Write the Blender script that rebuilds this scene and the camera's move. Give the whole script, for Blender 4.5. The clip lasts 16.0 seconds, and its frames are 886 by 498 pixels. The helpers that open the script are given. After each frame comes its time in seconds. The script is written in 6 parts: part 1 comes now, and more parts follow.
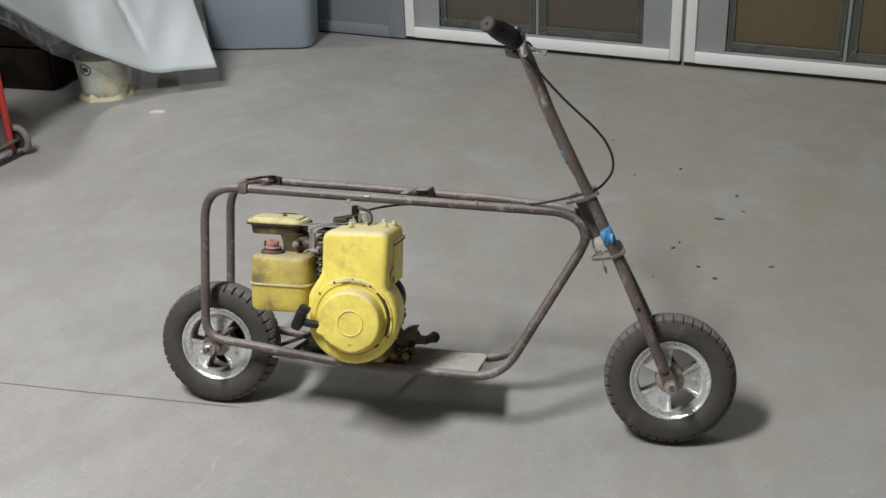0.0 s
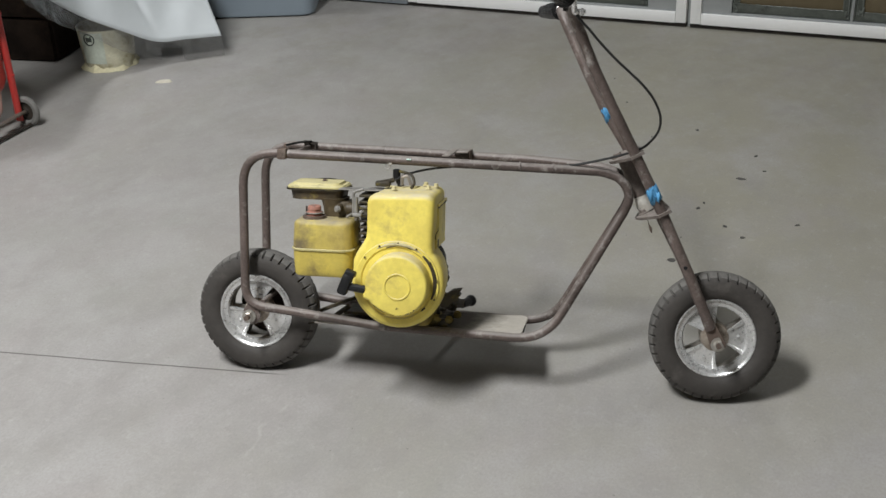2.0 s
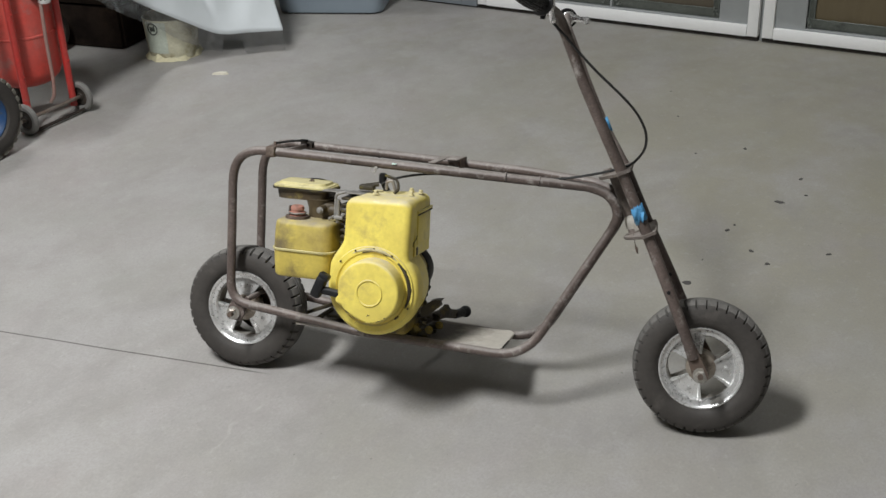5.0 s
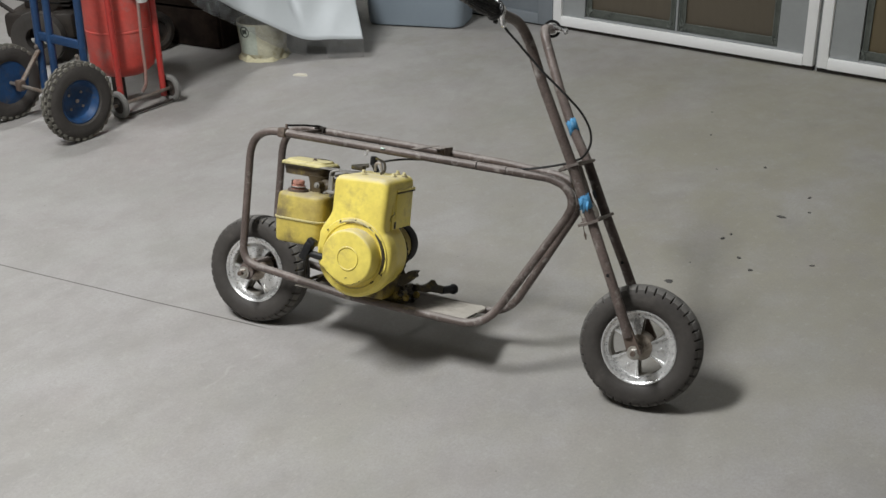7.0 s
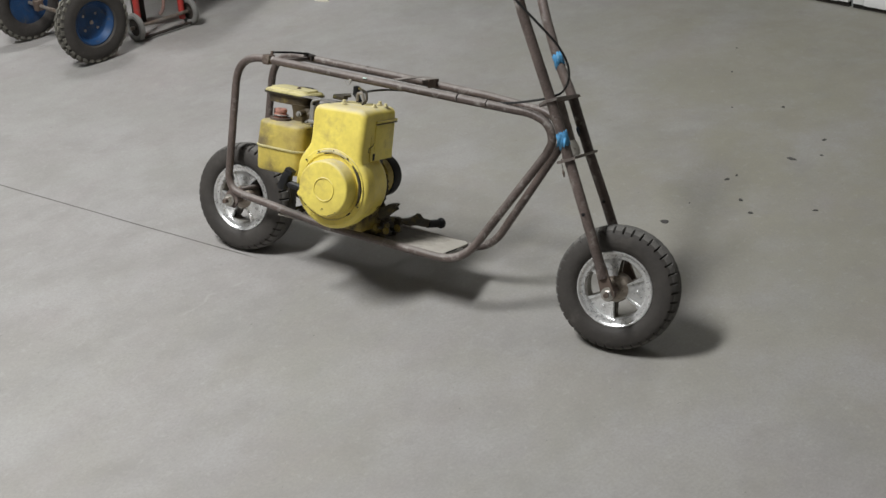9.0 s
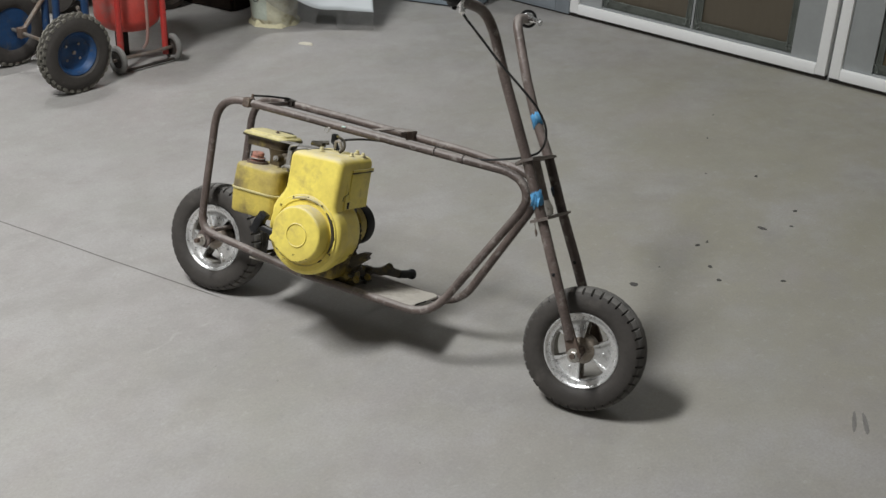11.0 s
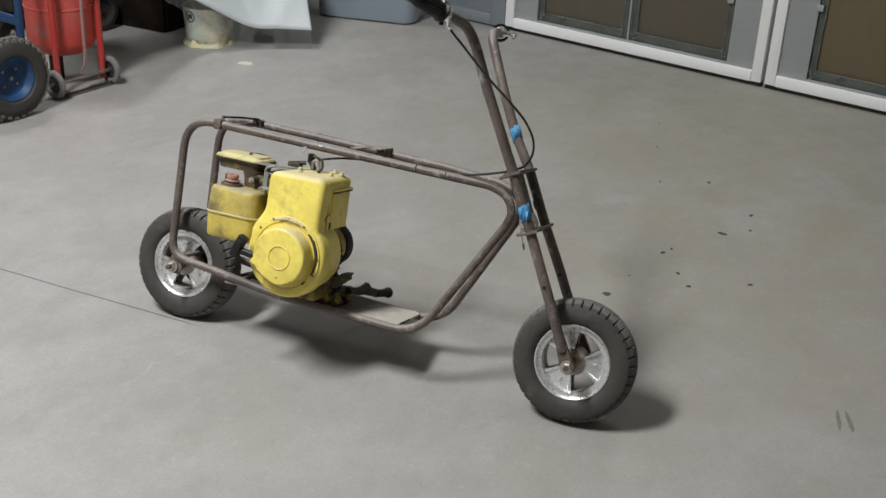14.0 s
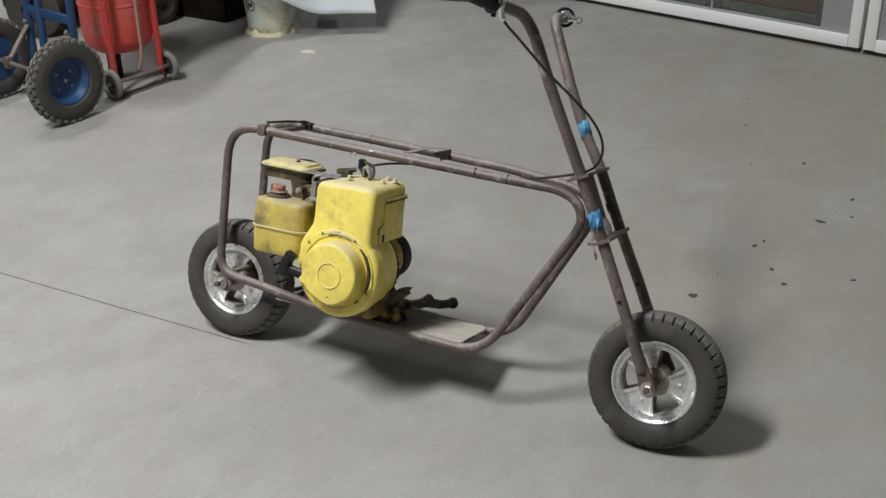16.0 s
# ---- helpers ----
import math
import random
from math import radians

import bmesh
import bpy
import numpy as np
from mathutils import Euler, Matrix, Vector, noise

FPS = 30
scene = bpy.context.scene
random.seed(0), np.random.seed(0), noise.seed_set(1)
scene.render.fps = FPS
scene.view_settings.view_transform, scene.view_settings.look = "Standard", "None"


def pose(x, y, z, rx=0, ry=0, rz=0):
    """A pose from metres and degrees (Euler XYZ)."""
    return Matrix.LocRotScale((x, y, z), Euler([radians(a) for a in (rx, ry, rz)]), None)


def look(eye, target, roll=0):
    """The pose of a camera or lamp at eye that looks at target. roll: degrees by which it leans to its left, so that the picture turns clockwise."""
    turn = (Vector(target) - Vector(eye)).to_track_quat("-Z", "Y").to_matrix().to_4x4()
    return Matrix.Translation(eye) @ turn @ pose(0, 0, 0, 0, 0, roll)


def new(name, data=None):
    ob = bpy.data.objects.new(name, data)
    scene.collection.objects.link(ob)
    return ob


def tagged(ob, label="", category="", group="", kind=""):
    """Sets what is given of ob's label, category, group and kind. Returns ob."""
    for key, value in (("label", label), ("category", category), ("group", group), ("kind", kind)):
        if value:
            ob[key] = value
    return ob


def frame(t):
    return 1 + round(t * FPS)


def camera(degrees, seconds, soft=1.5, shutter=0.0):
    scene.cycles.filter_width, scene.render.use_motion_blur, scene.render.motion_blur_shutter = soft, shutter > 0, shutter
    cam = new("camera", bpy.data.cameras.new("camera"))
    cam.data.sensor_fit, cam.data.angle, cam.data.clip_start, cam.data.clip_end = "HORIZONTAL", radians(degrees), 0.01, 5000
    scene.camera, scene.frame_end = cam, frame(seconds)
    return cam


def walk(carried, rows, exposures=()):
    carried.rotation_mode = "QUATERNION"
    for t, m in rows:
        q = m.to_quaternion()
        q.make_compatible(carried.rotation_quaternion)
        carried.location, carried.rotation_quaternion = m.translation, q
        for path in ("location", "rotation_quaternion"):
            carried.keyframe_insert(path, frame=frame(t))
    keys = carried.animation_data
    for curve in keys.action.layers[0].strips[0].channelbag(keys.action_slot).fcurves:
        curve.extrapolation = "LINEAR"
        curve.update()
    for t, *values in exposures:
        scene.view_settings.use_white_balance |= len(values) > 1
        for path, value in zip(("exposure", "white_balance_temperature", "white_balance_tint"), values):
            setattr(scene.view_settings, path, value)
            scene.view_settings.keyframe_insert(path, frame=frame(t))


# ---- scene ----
cam = camera(42.0, 16.0)
PATH = [
    (0, (0.409, -0.206, 1.489), (-0.325, 1.434, 0.611), -2.0),
    (0.5, (0.377, -0.222, 1.483), (-0.354, 1.422, 0.611), -2.3),
    (1, (0.314, -0.243, 1.481), (-0.428, 1.396, 0.609), -3.2),
    (1.5, (0.277, -0.267, 1.479), (-0.465, 1.365, 0.592), -3.4),
    (2, (0.272, -0.263, 1.475), (-0.414, 1.372, 0.55), -2.4),
    (2.5, (0.284, -0.237, 1.474), (-0.376, 1.398, 0.53), -2.4),
    (3, (0.331, -0.152, 1.484), (-0.406, 1.47, 0.575), -2.5),
    (3.5, (0.393, -0.082, 1.468), (-0.385, 1.524, 0.563), -4.2),
    (4, (0.425, -0.036, 1.475), (-0.382, 1.565, 0.588), -3.8),
    (4.5, (0.453, -0.043, 1.456), (-0.378, 1.544, 0.568), -3.3),
    (4.7, (0.467, -0.068, 1.451), (-0.372, 1.5, 0.536), -2.6),
    (6.8, (0.957, -0.129, 1.479), (-0.136, 1.311, 0.624), -2.3),
    (7, (0.995, -0.161, 1.482), (-0.091, 1.275, 0.612), -1.4),
    (7.5, (1.076, -0.09, 1.473), (-0.033, 1.309, 0.571), -2.0),
    (8, (1.117, -0.01, 1.456), (-0.019, 1.331, 0.503), -1.6),
    (8.2, (1.121, -0.008, 1.464), (-0.023, 1.307, 0.484), -2.3),
    (10.3, (1.125, -0.008, 1.473), (0.005, 1.35, 0.523), 2.5),
    (10.5, (1.123, -0.01, 1.475), (0.003, 1.352, 0.533), 3.0),
    (11, (1.123, -0.003, 1.489), (-0.002, 1.38, 0.581), 2.5),
    (11.5, (1.128, 0.007, 1.496), (0.002, 1.412, 0.624), 0.5),
    (12, (1.133, 0.006, 1.5), (0.042, 1.457, 0.661), -0.2),
    (12.5, (1.103, -0.01, 1.495), (0.045, 1.466, 0.659), 0.4),
    (13, (1.047, -0.045, 1.494), (0.021, 1.447, 0.646), 0.5),
    (13.5, (1.003, -0.093, 1.496), (0.001, 1.421, 0.657), 1.6),
    (14, (0.973, -0.094, 1.476), (-0.034, 1.395, 0.598), 2.6),
    (14.5, (0.961, -0.031, 1.464), (-0.063, 1.419, 0.544), 2.0),
    (15, (0.962, 0.097, 1.463), (-0.095, 1.51, 0.521), 0.1),
    (15.5, (0.943, 0.166, 1.465), (-0.163, 1.552, 0.54), -0.8),
    (16, (0.878, 0.142, 1.457), (-0.24, 1.516, 0.529), -1.5),
]
# the film camera sets its exposure slightly on the way
EXPOSURE = [(0, 0.05), (2, 0.0), (4, 0.0), (7, 0.01), (7.6, -0.03), (11, -0.03), (12.2, 0.08), (14, 0.07), (15, 0.02), (16, 0.02)]
walk(cam, [(t, look(eye, target, roll)) for t, eye, target, roll in PATH], EXPOSURE)

# ---- world and lamps ----
world = bpy.data.worlds.new("world")
scene.world = world
world.use_nodes = True
world.node_tree.nodes["Background"].inputs[0].default_value = (0.5, 0.55, 0.6, 1)
world.node_tree.nodes["Background"].inputs[1].default_value = 0.05


def area_lamp(name, x, y, z, long, wide, watts, tint, spread=180):
    data = bpy.data.lights.new(name, "AREA")
    data.shape, data.size, data.size_y, data.energy, data.color = "RECTANGLE", wide, long, watts, tint
    # light is cut off beyond this angle to keep shadows dark
    data.spread = radians(spread)
    ob = new(name, data)
    ob.location = (x, y, z)
    return ob


LAMP_TINT = (0.965, 0.985, 1.0)
area_lamp("unseen_lamp", -1.42, 0.1, 3.75, 1.35, 0.45, 223, LAMP_TINT)
# added fill from the front left, no lamp known there
area_lamp("unseen_lamp", -3.2, -1.6, 3.75, 1.2, 0.16, 7, LAMP_TINT)
# lamp on the left, narrowed to leave the bike's shadow dark
area_lamp("unseen_lamp", -3.8, 3.0, 3.75, 1.2, 0.16, 22, LAMP_TINT, 86)
# added fill for the window side, kept off the bike
area_lamp("unseen_lamp", -0.4, 4.2, 3.75, 1.2, 0.16, 10, LAMP_TINT, 96)


# ---- materials ----
def material(name, colour, rough=0.6, metal=0.0, second=None, share=0.5, coarse=4.0, fine=60.0, dirt=None, dirt_at=0.62,
             dirt_scale=9.0, bump=0.15, bump_scale=120.0, coat=0.0, stretch=(1, 1, 1), spread=0.12, spec=0.5, dust=None, dust_much=0.8):
    """A painted or worn surface: two colours mixed at a coarse and a fine scale, dirt patches, varied gloss and fine relief."""
    m = bpy.data.materials.new(name)
    m.use_nodes = True
    nt = m.node_tree
    n, l = nt.nodes, nt.links
    bsdf = n["Principled BSDF"]
    co = n.new("ShaderNodeTexCoord")
    mp = n.new("ShaderNodeMapping")
    mp.inputs["Scale"].default_value = stretch
    l.new(co.outputs["Object"], mp.inputs[0])

    def noise_tex(scale, detail=5, rough_=0.6):
        t = n.new("ShaderNodeTexNoise")
        t.inputs["Scale"].default_value, t.inputs["Detail"].default_value, t.inputs["Roughness"].default_value = scale, detail, rough_
        l.new(mp.outputs[0], t.inputs["Vector"])
        return t.outputs["Fac"]

    def ramp(fac, a, b, lo=0.0, hi=1.0):
        r = n.new("ShaderNodeMapRange")
        r.inputs[1].default_value, r.inputs[2].default_value, r.inputs[3].default_value, r.inputs[4].default_value = a, b, lo, hi
        l.new(fac, r.inputs[0])
        return r.outputs[0]

    def mix(fac, a, b, mode="MIX"):
        x = n.new("ShaderNodeMix")
        x.data_type, x.blend_type = "RGBA", mode
        for sock, val in ((x.inputs[0], fac), (x.inputs[6], a), (x.inputs[7], b)):
            if isinstance(val, (int, float)):
                sock.default_value = val
            elif isinstance(val, tuple):
                sock.default_value = (*val, 1)
            else:
                l.new(val, sock)
        return x.outputs[2]

    second = second or tuple(c * 0.72 for c in colour)
    c1 = mix(ramp(noise_tex(coarse), 0.35, 0.68, 0, share), colour, second)
    fine_fac = noise_tex(fine, 6, 0.7)
    grain = ramp(fine_fac, 0.3, 0.7, 1 - spread, 1 + spread)
    gcol = n.new("ShaderNodeCombineColor")
    for i in range(3):
        l.new(grain, gcol.inputs[i])
    c2 = mix(1.0, c1, gcol.outputs[0], "MULTIPLY")
    rough_fac = ramp(fine_fac, 0.3, 0.7, max(0.03, rough - 0.08), min(1.0, rough + 0.1))
    if dirt:
        d = ramp(noise_tex(dirt_scale, 8, 0.68), dirt_at - 0.08, dirt_at + 0.08)
        c2 = mix(d, c2, dirt)
        rr = n.new("ShaderNodeMix")
        l.new(d, rr.inputs[0])
        l.new(rough_fac, rr.inputs[2])
        rr.inputs[3].default_value = min(1.0, rough + 0.25)
        rough_fac = rr.outputs[0]
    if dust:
        # dust settled on what faces up; on tubes it also carries their sheen
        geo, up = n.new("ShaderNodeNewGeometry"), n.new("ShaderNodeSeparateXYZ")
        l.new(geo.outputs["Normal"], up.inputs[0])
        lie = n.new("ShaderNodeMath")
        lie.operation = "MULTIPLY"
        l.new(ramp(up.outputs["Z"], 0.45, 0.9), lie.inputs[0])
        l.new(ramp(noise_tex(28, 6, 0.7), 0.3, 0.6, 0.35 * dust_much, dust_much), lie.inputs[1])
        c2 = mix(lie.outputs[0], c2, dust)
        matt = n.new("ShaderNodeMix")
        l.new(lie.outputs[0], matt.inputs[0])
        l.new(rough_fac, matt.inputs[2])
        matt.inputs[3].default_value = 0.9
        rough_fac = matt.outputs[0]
    l.new(c2, bsdf.inputs["Base Color"])
    l.new(rough_fac, bsdf.inputs["Roughness"])
    bsdf.inputs["Metallic"].default_value = metal
    bsdf.inputs["Coat Weight"].default_value = coat
    bsdf.inputs["Specular IOR Level"].default_value = spec
    if bump:
        b = n.new("ShaderNodeBump")
        b.inputs["Strength"].default_value, b.inputs["Distance"].default_value = bump, 0.002
        l.new(noise_tex(bump_scale, 4, 0.6), b.inputs["Height"])
        l.new(b.outputs[0], bsdf.inputs["Normal"])
    return m


# the pale tops mix real dust with a painted highlight
BROWN = material("brown primer paint with dust and top sheen", (0.142, 0.109, 0.096), 0.40, 0.1, (0.068, 0.052, 0.045), 1.0, 8, 180, (0.32, 0.295, 0.27), 0.63, 40, 0.3, 240, spread=0.3, dust=(0.31, 0.285, 0.262), dust_much=0.6)
DUSTY_BROWN = material("dusty worn brown paint", (0.19, 0.16, 0.14), 0.6, 0.1, (0.11, 0.088, 0.075), 0.95, 16, 180, (0.32, 0.29, 0.27), 0.62, 30, 0.25, 260, spread=0.25, dust=(0.33, 0.30, 0.27), dust_much=0.6)
BARE = material("bare worn steel", (0.36, 0.33, 0.30), 0.45, 0.7, (0.22, 0.17, 0.13), 0.8, 14, 120, (0.16, 0.09, 0.05), 0.62, 30)
RUST = material("rusty steel", (0.14, 0.10, 0.078), 0.65, 0.3, (0.085, 0.065, 0.053), 0.8, 30, 160, (0.27, 0.23, 0.19), 0.63, 40)
CHROME = material("chrome plate", (0.92, 0.92, 0.92), 0.24, 1.0, (0.75, 0.75, 0.76), 0.4, 12, 200, None, bump=0.05)
ALLOY = material("polished aluminium", (0.86, 0.86, 0.855), 0.30, 0.78, (0.70, 0.69, 0.67), 0.7, 14, 120, (0.36, 0.31, 0.25), 0.70, 18, 0.25, 300)
DULL_ALLOY = material("grimy cast aluminium", (0.42, 0.40, 0.36), 0.55, 0.4, (0.24, 0.21, 0.175), 0.9, 14, 120, (0.15, 0.12, 0.09), 0.6, 18, 0.3, 260)
NUT = material("worn zinc steel", (0.62, 0.60, 0.56), 0.35, 0.8, (0.42, 0.38, 0.33), 0.8, 60, 200, (0.2, 0.13, 0.08), 0.66, 60)
PALE_STEEL = material("pale dusty steel", (0.36, 0.35, 0.33), 0.5, 0.4, (0.22, 0.205, 0.185), 0.9, 30, 140, (0.10, 0.08, 0.06), 0.6, 40)
GRIP = material("black grip rubber", (0.008, 0.008, 0.0085), 0.3, 0, (0.013, 0.013, 0.013), 0.6, 20, 160, (0.02, 0.019, 0.017), 0.74, 20, 0.4, 300, spec=0.4)
RUBBER = material("dusty tyre rubber", (0.043, 0.0385, 0.0345), 0.66, 0, (0.061, 0.0545, 0.0485), 0.8, 9, 90, (0.10, 0.09, 0.08), 0.68, 13, 0.3, 220, spec=0.35, spread=0.18)
TREAD = material("grey tyre tread", (0.105, 0.10, 0.093), 0.85, 0, (0.16, 0.152, 0.14), 0.8, 12, 120, (0.055, 0.053, 0.05), 0.62, 18, 0.3, 260, spec=0.3)
BLACK = material("black rubber", (0.011, 0.011, 0.012), 0.45, 0, (0.02, 0.02, 0.02), 0.6, 20, 160, (0.035, 0.032, 0.03), 0.74, 20, spec=0.3)
GREASE = material("black grease and oil", (0.028, 0.024, 0.018), 0.5, 0.2, (0.07, 0.055, 0.03), 0.9, 22, 90, (0.16, 0.13, 0.03), 0.62, 30, 0.6, 120)
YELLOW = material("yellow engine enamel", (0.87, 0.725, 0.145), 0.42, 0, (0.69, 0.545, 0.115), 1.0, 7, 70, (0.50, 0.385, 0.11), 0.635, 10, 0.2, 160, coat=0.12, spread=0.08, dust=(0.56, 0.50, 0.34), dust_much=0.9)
YELLOW_DIRTY = material("grimy yellow enamel", (0.62, 0.49, 0.095), 0.45, 0, (0.43, 0.33, 0.08), 0.95, 13, 60, (0.20, 0.15, 0.06), 0.585, 12, 0.25, 160, spread=0.12)
YELLOW_DUSTY = material("dust-covered yellow enamel", (0.60, 0.54, 0.32), 0.8, 0, (0.50, 0.43, 0.22), 0.9, 26, 90, (0.32, 0.27, 0.17), 0.63, 30, 0.3, 200, spread=0.1)
YELLOW_GRIMED = material("brown-grimed yellow enamel", (0.60, 0.48, 0.10), 0.42, 0, (0.33, 0.25, 0.085), 1.0, 9, 60, (0.155, 0.12, 0.06), 0.54, 7, 0.25, 160, spread=0.14, dust=(0.30, 0.26, 0.18), dust_much=0.9)
YELLOW_OILY = material("oily yellow enamel", (0.34, 0.25, 0.035), 0.5, 0, (0.07, 0.05, 0.02), 1.0, 24, 90, (0.03, 0.025, 0.015), 0.52, 16, 0.4, 140)
HUB = material("grimy cast hub", (0.36, 0.32, 0.27), 0.5, 0.3, (0.20, 0.155, 0.115), 1.0, 34, 140, (0.10, 0.07, 0.048), 0.6, 40)
# brown grime, darkened too for the shade under the lid
FILTER_PAN = material("grimy filter pan browned for shade", (0.115, 0.085, 0.042), 0.55, 0, (0.05, 0.037, 0.022), 1.0, 20, 90, (0.30, 0.235, 0.06), 0.64, 18, 0.4, 140)
CREAM = material("faded yellow filter lid", (0.58, 0.51, 0.23), 0.5, 0, (0.47, 0.41, 0.18), 0.9, 16, 100, (0.16, 0.125, 0.06), 0.63, 20, 0.25, 160, dust=(0.56, 0.51, 0.33), dust_much=0.5)
RED_CAP = material("faded red cap", (0.43, 0.19, 0.14), 0.65, 0, (0.33, 0.16, 0.12), 0.8, 40, 200, (0.12, 0.08, 0.06), 0.58, 60)
TAPE = material("blue masking tape", (0.053, 0.221, 0.426), 0.75, 0, (0.11, 0.36, 0.62), 0.9, 40, 260, (0.26, 0.46, 0.62), 0.62, 60, 0.4, 400, spread=0.2)
# shaded copy of TAPE for the wrap low on the far tube
TAPE_SHADE = material("blue tape darkened as if shaded", (0.037, 0.082, 0.143), 0.75, 0, (0.075, 0.075, 0.085), 0.95, 60, 260, (0.10, 0.085, 0.075), 0.58, 70, 0.3, 400)
MINT = material("pale mint paint fleck", (0.55, 0.70, 0.64), 0.5)
ZIP = material("cloudy clear plastic", (0.42, 0.40, 0.37), 0.3)
CUP = material("pale worn bearing metal", (0.56, 0.54, 0.49), 0.45, 0.3, (0.38, 0.35, 0.30), 0.9, 50, 140, (0.14, 0.11, 0.08), 0.64, 60)
CABLE = material("black cable sheath", (0.02, 0.02, 0.02), 0.45, 0, None, 0.5, 20, 90)
WHITE = material("old white paint", (0.88, 0.88, 0.87), 0.5, 0, (0.84, 0.83, 0.81), 0.6, 3, 60, (0.12, 0.11, 0.10), 0.765, 46, 0.06, 60, spread=0.02)
GREY_FIELD = material("grey painted board", (0.33, 0.345, 0.345), 0.55, 0, (0.30, 0.31, 0.31), 0.7, 3, 40, (0.2, 0.2, 0.2), 0.74, 8, 0.06, 60, spread=0.04)
GREEN_FILM = material("grey green film edge", (0.082, 0.09, 0.078), 0.35, 0, (0.11, 0.12, 0.105), 0.9, 12, 60, (0.05, 0.054, 0.047), 0.62, 16, 0.3, 40, spec=0.4)
FILM_EDGE = material("pale film and highlight grey", (0.16, 0.175, 0.157), 0.35, 0, (0.09, 0.10, 0.09), 0.9, 20, 60, None, bump=0.4, bump_scale=60)
BROWN_PANE = material("brown covered pane", (0.118, 0.099, 0.072), 0.36, 0, (0.104, 0.086, 0.062), 0.6, 4, 40, (0.030, 0.026, 0.021), 0.715, 5, 0.06, 30, stretch=(9, 1, 0.9), spread=0.04)
OLIVE_PANE = material("olive brown covered pane", (0.146, 0.115, 0.067), 0.36, 0, (0.125, 0.098, 0.056), 0.6, 4, 40, (0.036, 0.030, 0.022), 0.72, 5, 0.06, 30, stretch=(9, 1, 0.9), spread=0.04)
DOOR = material("blue grey door paint", (0.225, 0.25, 0.272), 0.5, 0, (0.195, 0.217, 0.235), 0.7, 3, 40, (0.15, 0.155, 0.16), 0.72, 9, 0.06, 60, spread=0.04)
BIN = material("grey blue plastic", (0.285, 0.34, 0.39), 0.45, 0, (0.262, 0.314, 0.363), 0.6, 3, 60, (0.30, 0.31, 0.32), 0.72, 10, 0.03, 120, spread=0.02)
WALL = material("painted block wall", (0.36, 0.355, 0.335), 0.8, 0, (0.30, 0.29, 0.275), 0.7, 1.2, 25, (0.2, 0.195, 0.18), 0.7, 2, 0.3, 40)
CEILING = material("white ceiling board", (0.7, 0.7, 0.68), 0.9, 0, (0.62, 0.62, 0.6), 0.6, 1.5, 25)
RED = material("faded red tank enamel", (0.56, 0.062, 0.045), 0.5, 0, (0.46, 0.11, 0.09), 0.8, 7, 60, (0.34, 0.17, 0.15), 0.62, 8, 0.15, 150)
RED_LEG = material("red frame enamel", (0.44, 0.032, 0.026), 0.42, 0, (0.33, 0.05, 0.04), 0.7, 10, 90, (0.2, 0.13, 0.11), 0.68, 14)
DUST = material("dust on red enamel", (0.28, 0.20, 0.175), 0.9, 0, (0.32, 0.14, 0.11), 0.8, 16, 60)
BLUE = material("blue steel enamel", (0.02, 0.062, 0.155), 0.45, 0.1, (0.018, 0.04, 0.09), 0.8, 8, 90, (0.10, 0.10, 0.105), 0.66, 18, spec=0.35)
BLUE_RIM = material("dull blue rim enamel", (0.016, 0.062, 0.165), 0.5, 0.05, (0.014, 0.035, 0.08), 0.9, 16, 90, (0.075, 0.08, 0.085), 0.62, 24, spec=0.35)
KNOB = material("dusty pale lugs", (0.17, 0.16, 0.135), 0.9, 0, (0.10, 0.095, 0.082), 0.8, 20, 100, (0.28, 0.265, 0.22), 0.62, 30, spec=0.2)
GREY_RUBBER = material("grey solid tyre", (0.21, 0.205, 0.19), 0.8, 0, (0.14, 0.135, 0.125), 0.8, 14, 100)
SHEET = material("white plastic sheet", (0.535, 0.565, 0.575), 0.5, 0, (0.505, 0.535, 0.545), 0.5, 2, 30, None, bump=0.05, bump_scale=10, spec=0.4, spread=0.02)
BUCKET = material("dirty cream bucket plastic", (0.58, 0.56, 0.42), 0.5, 0, (0.40, 0.37, 0.25), 0.9, 14, 60, (0.24, 0.20, 0.10), 0.6, 13)
LABEL = material("green white label", (0.50, 0.54, 0.46), 0.5, 0, (0.42, 0.46, 0.38), 0.8, 20, 90)
PRINT = material("dark label print", (0.05, 0.06, 0.05), 0.6)
CREAM_SPILL = material("dried cream residue", (0.66, 0.62, 0.42), 0.8, 0, (0.56, 0.51, 0.33), 0.8, 25, 90)
DARK = material("dark oily machinery", (0.022, 0.02, 0.018), 0.6, 0.1, (0.045, 0.036, 0.029), 0.8, 10, 60, (0.075, 0.055, 0.04), 0.67, 12, 0.4, 80, spec=0.25)
# kept near black to deepen the darkness under the sheet
CARTON = material("dark brown crate", (0.024, 0.017, 0.013), 0.95, 0, (0.008, 0.006, 0.005), 0.9, 9, 60, (0.03, 0.02, 0.013), 0.64, 14, spec=0.05)
CHIP = material("pale wood chip", (0.62, 0.58, 0.48), 0.8)
FLAKE = material("dark dirt flake", (0.055, 0.052, 0.048), 0.8, 0, (0.09, 0.085, 0.08), 0.8, 60, 200)
WHITE_PLASTIC = material("white filter cup", (0.66, 0.66, 0.64), 0.4)


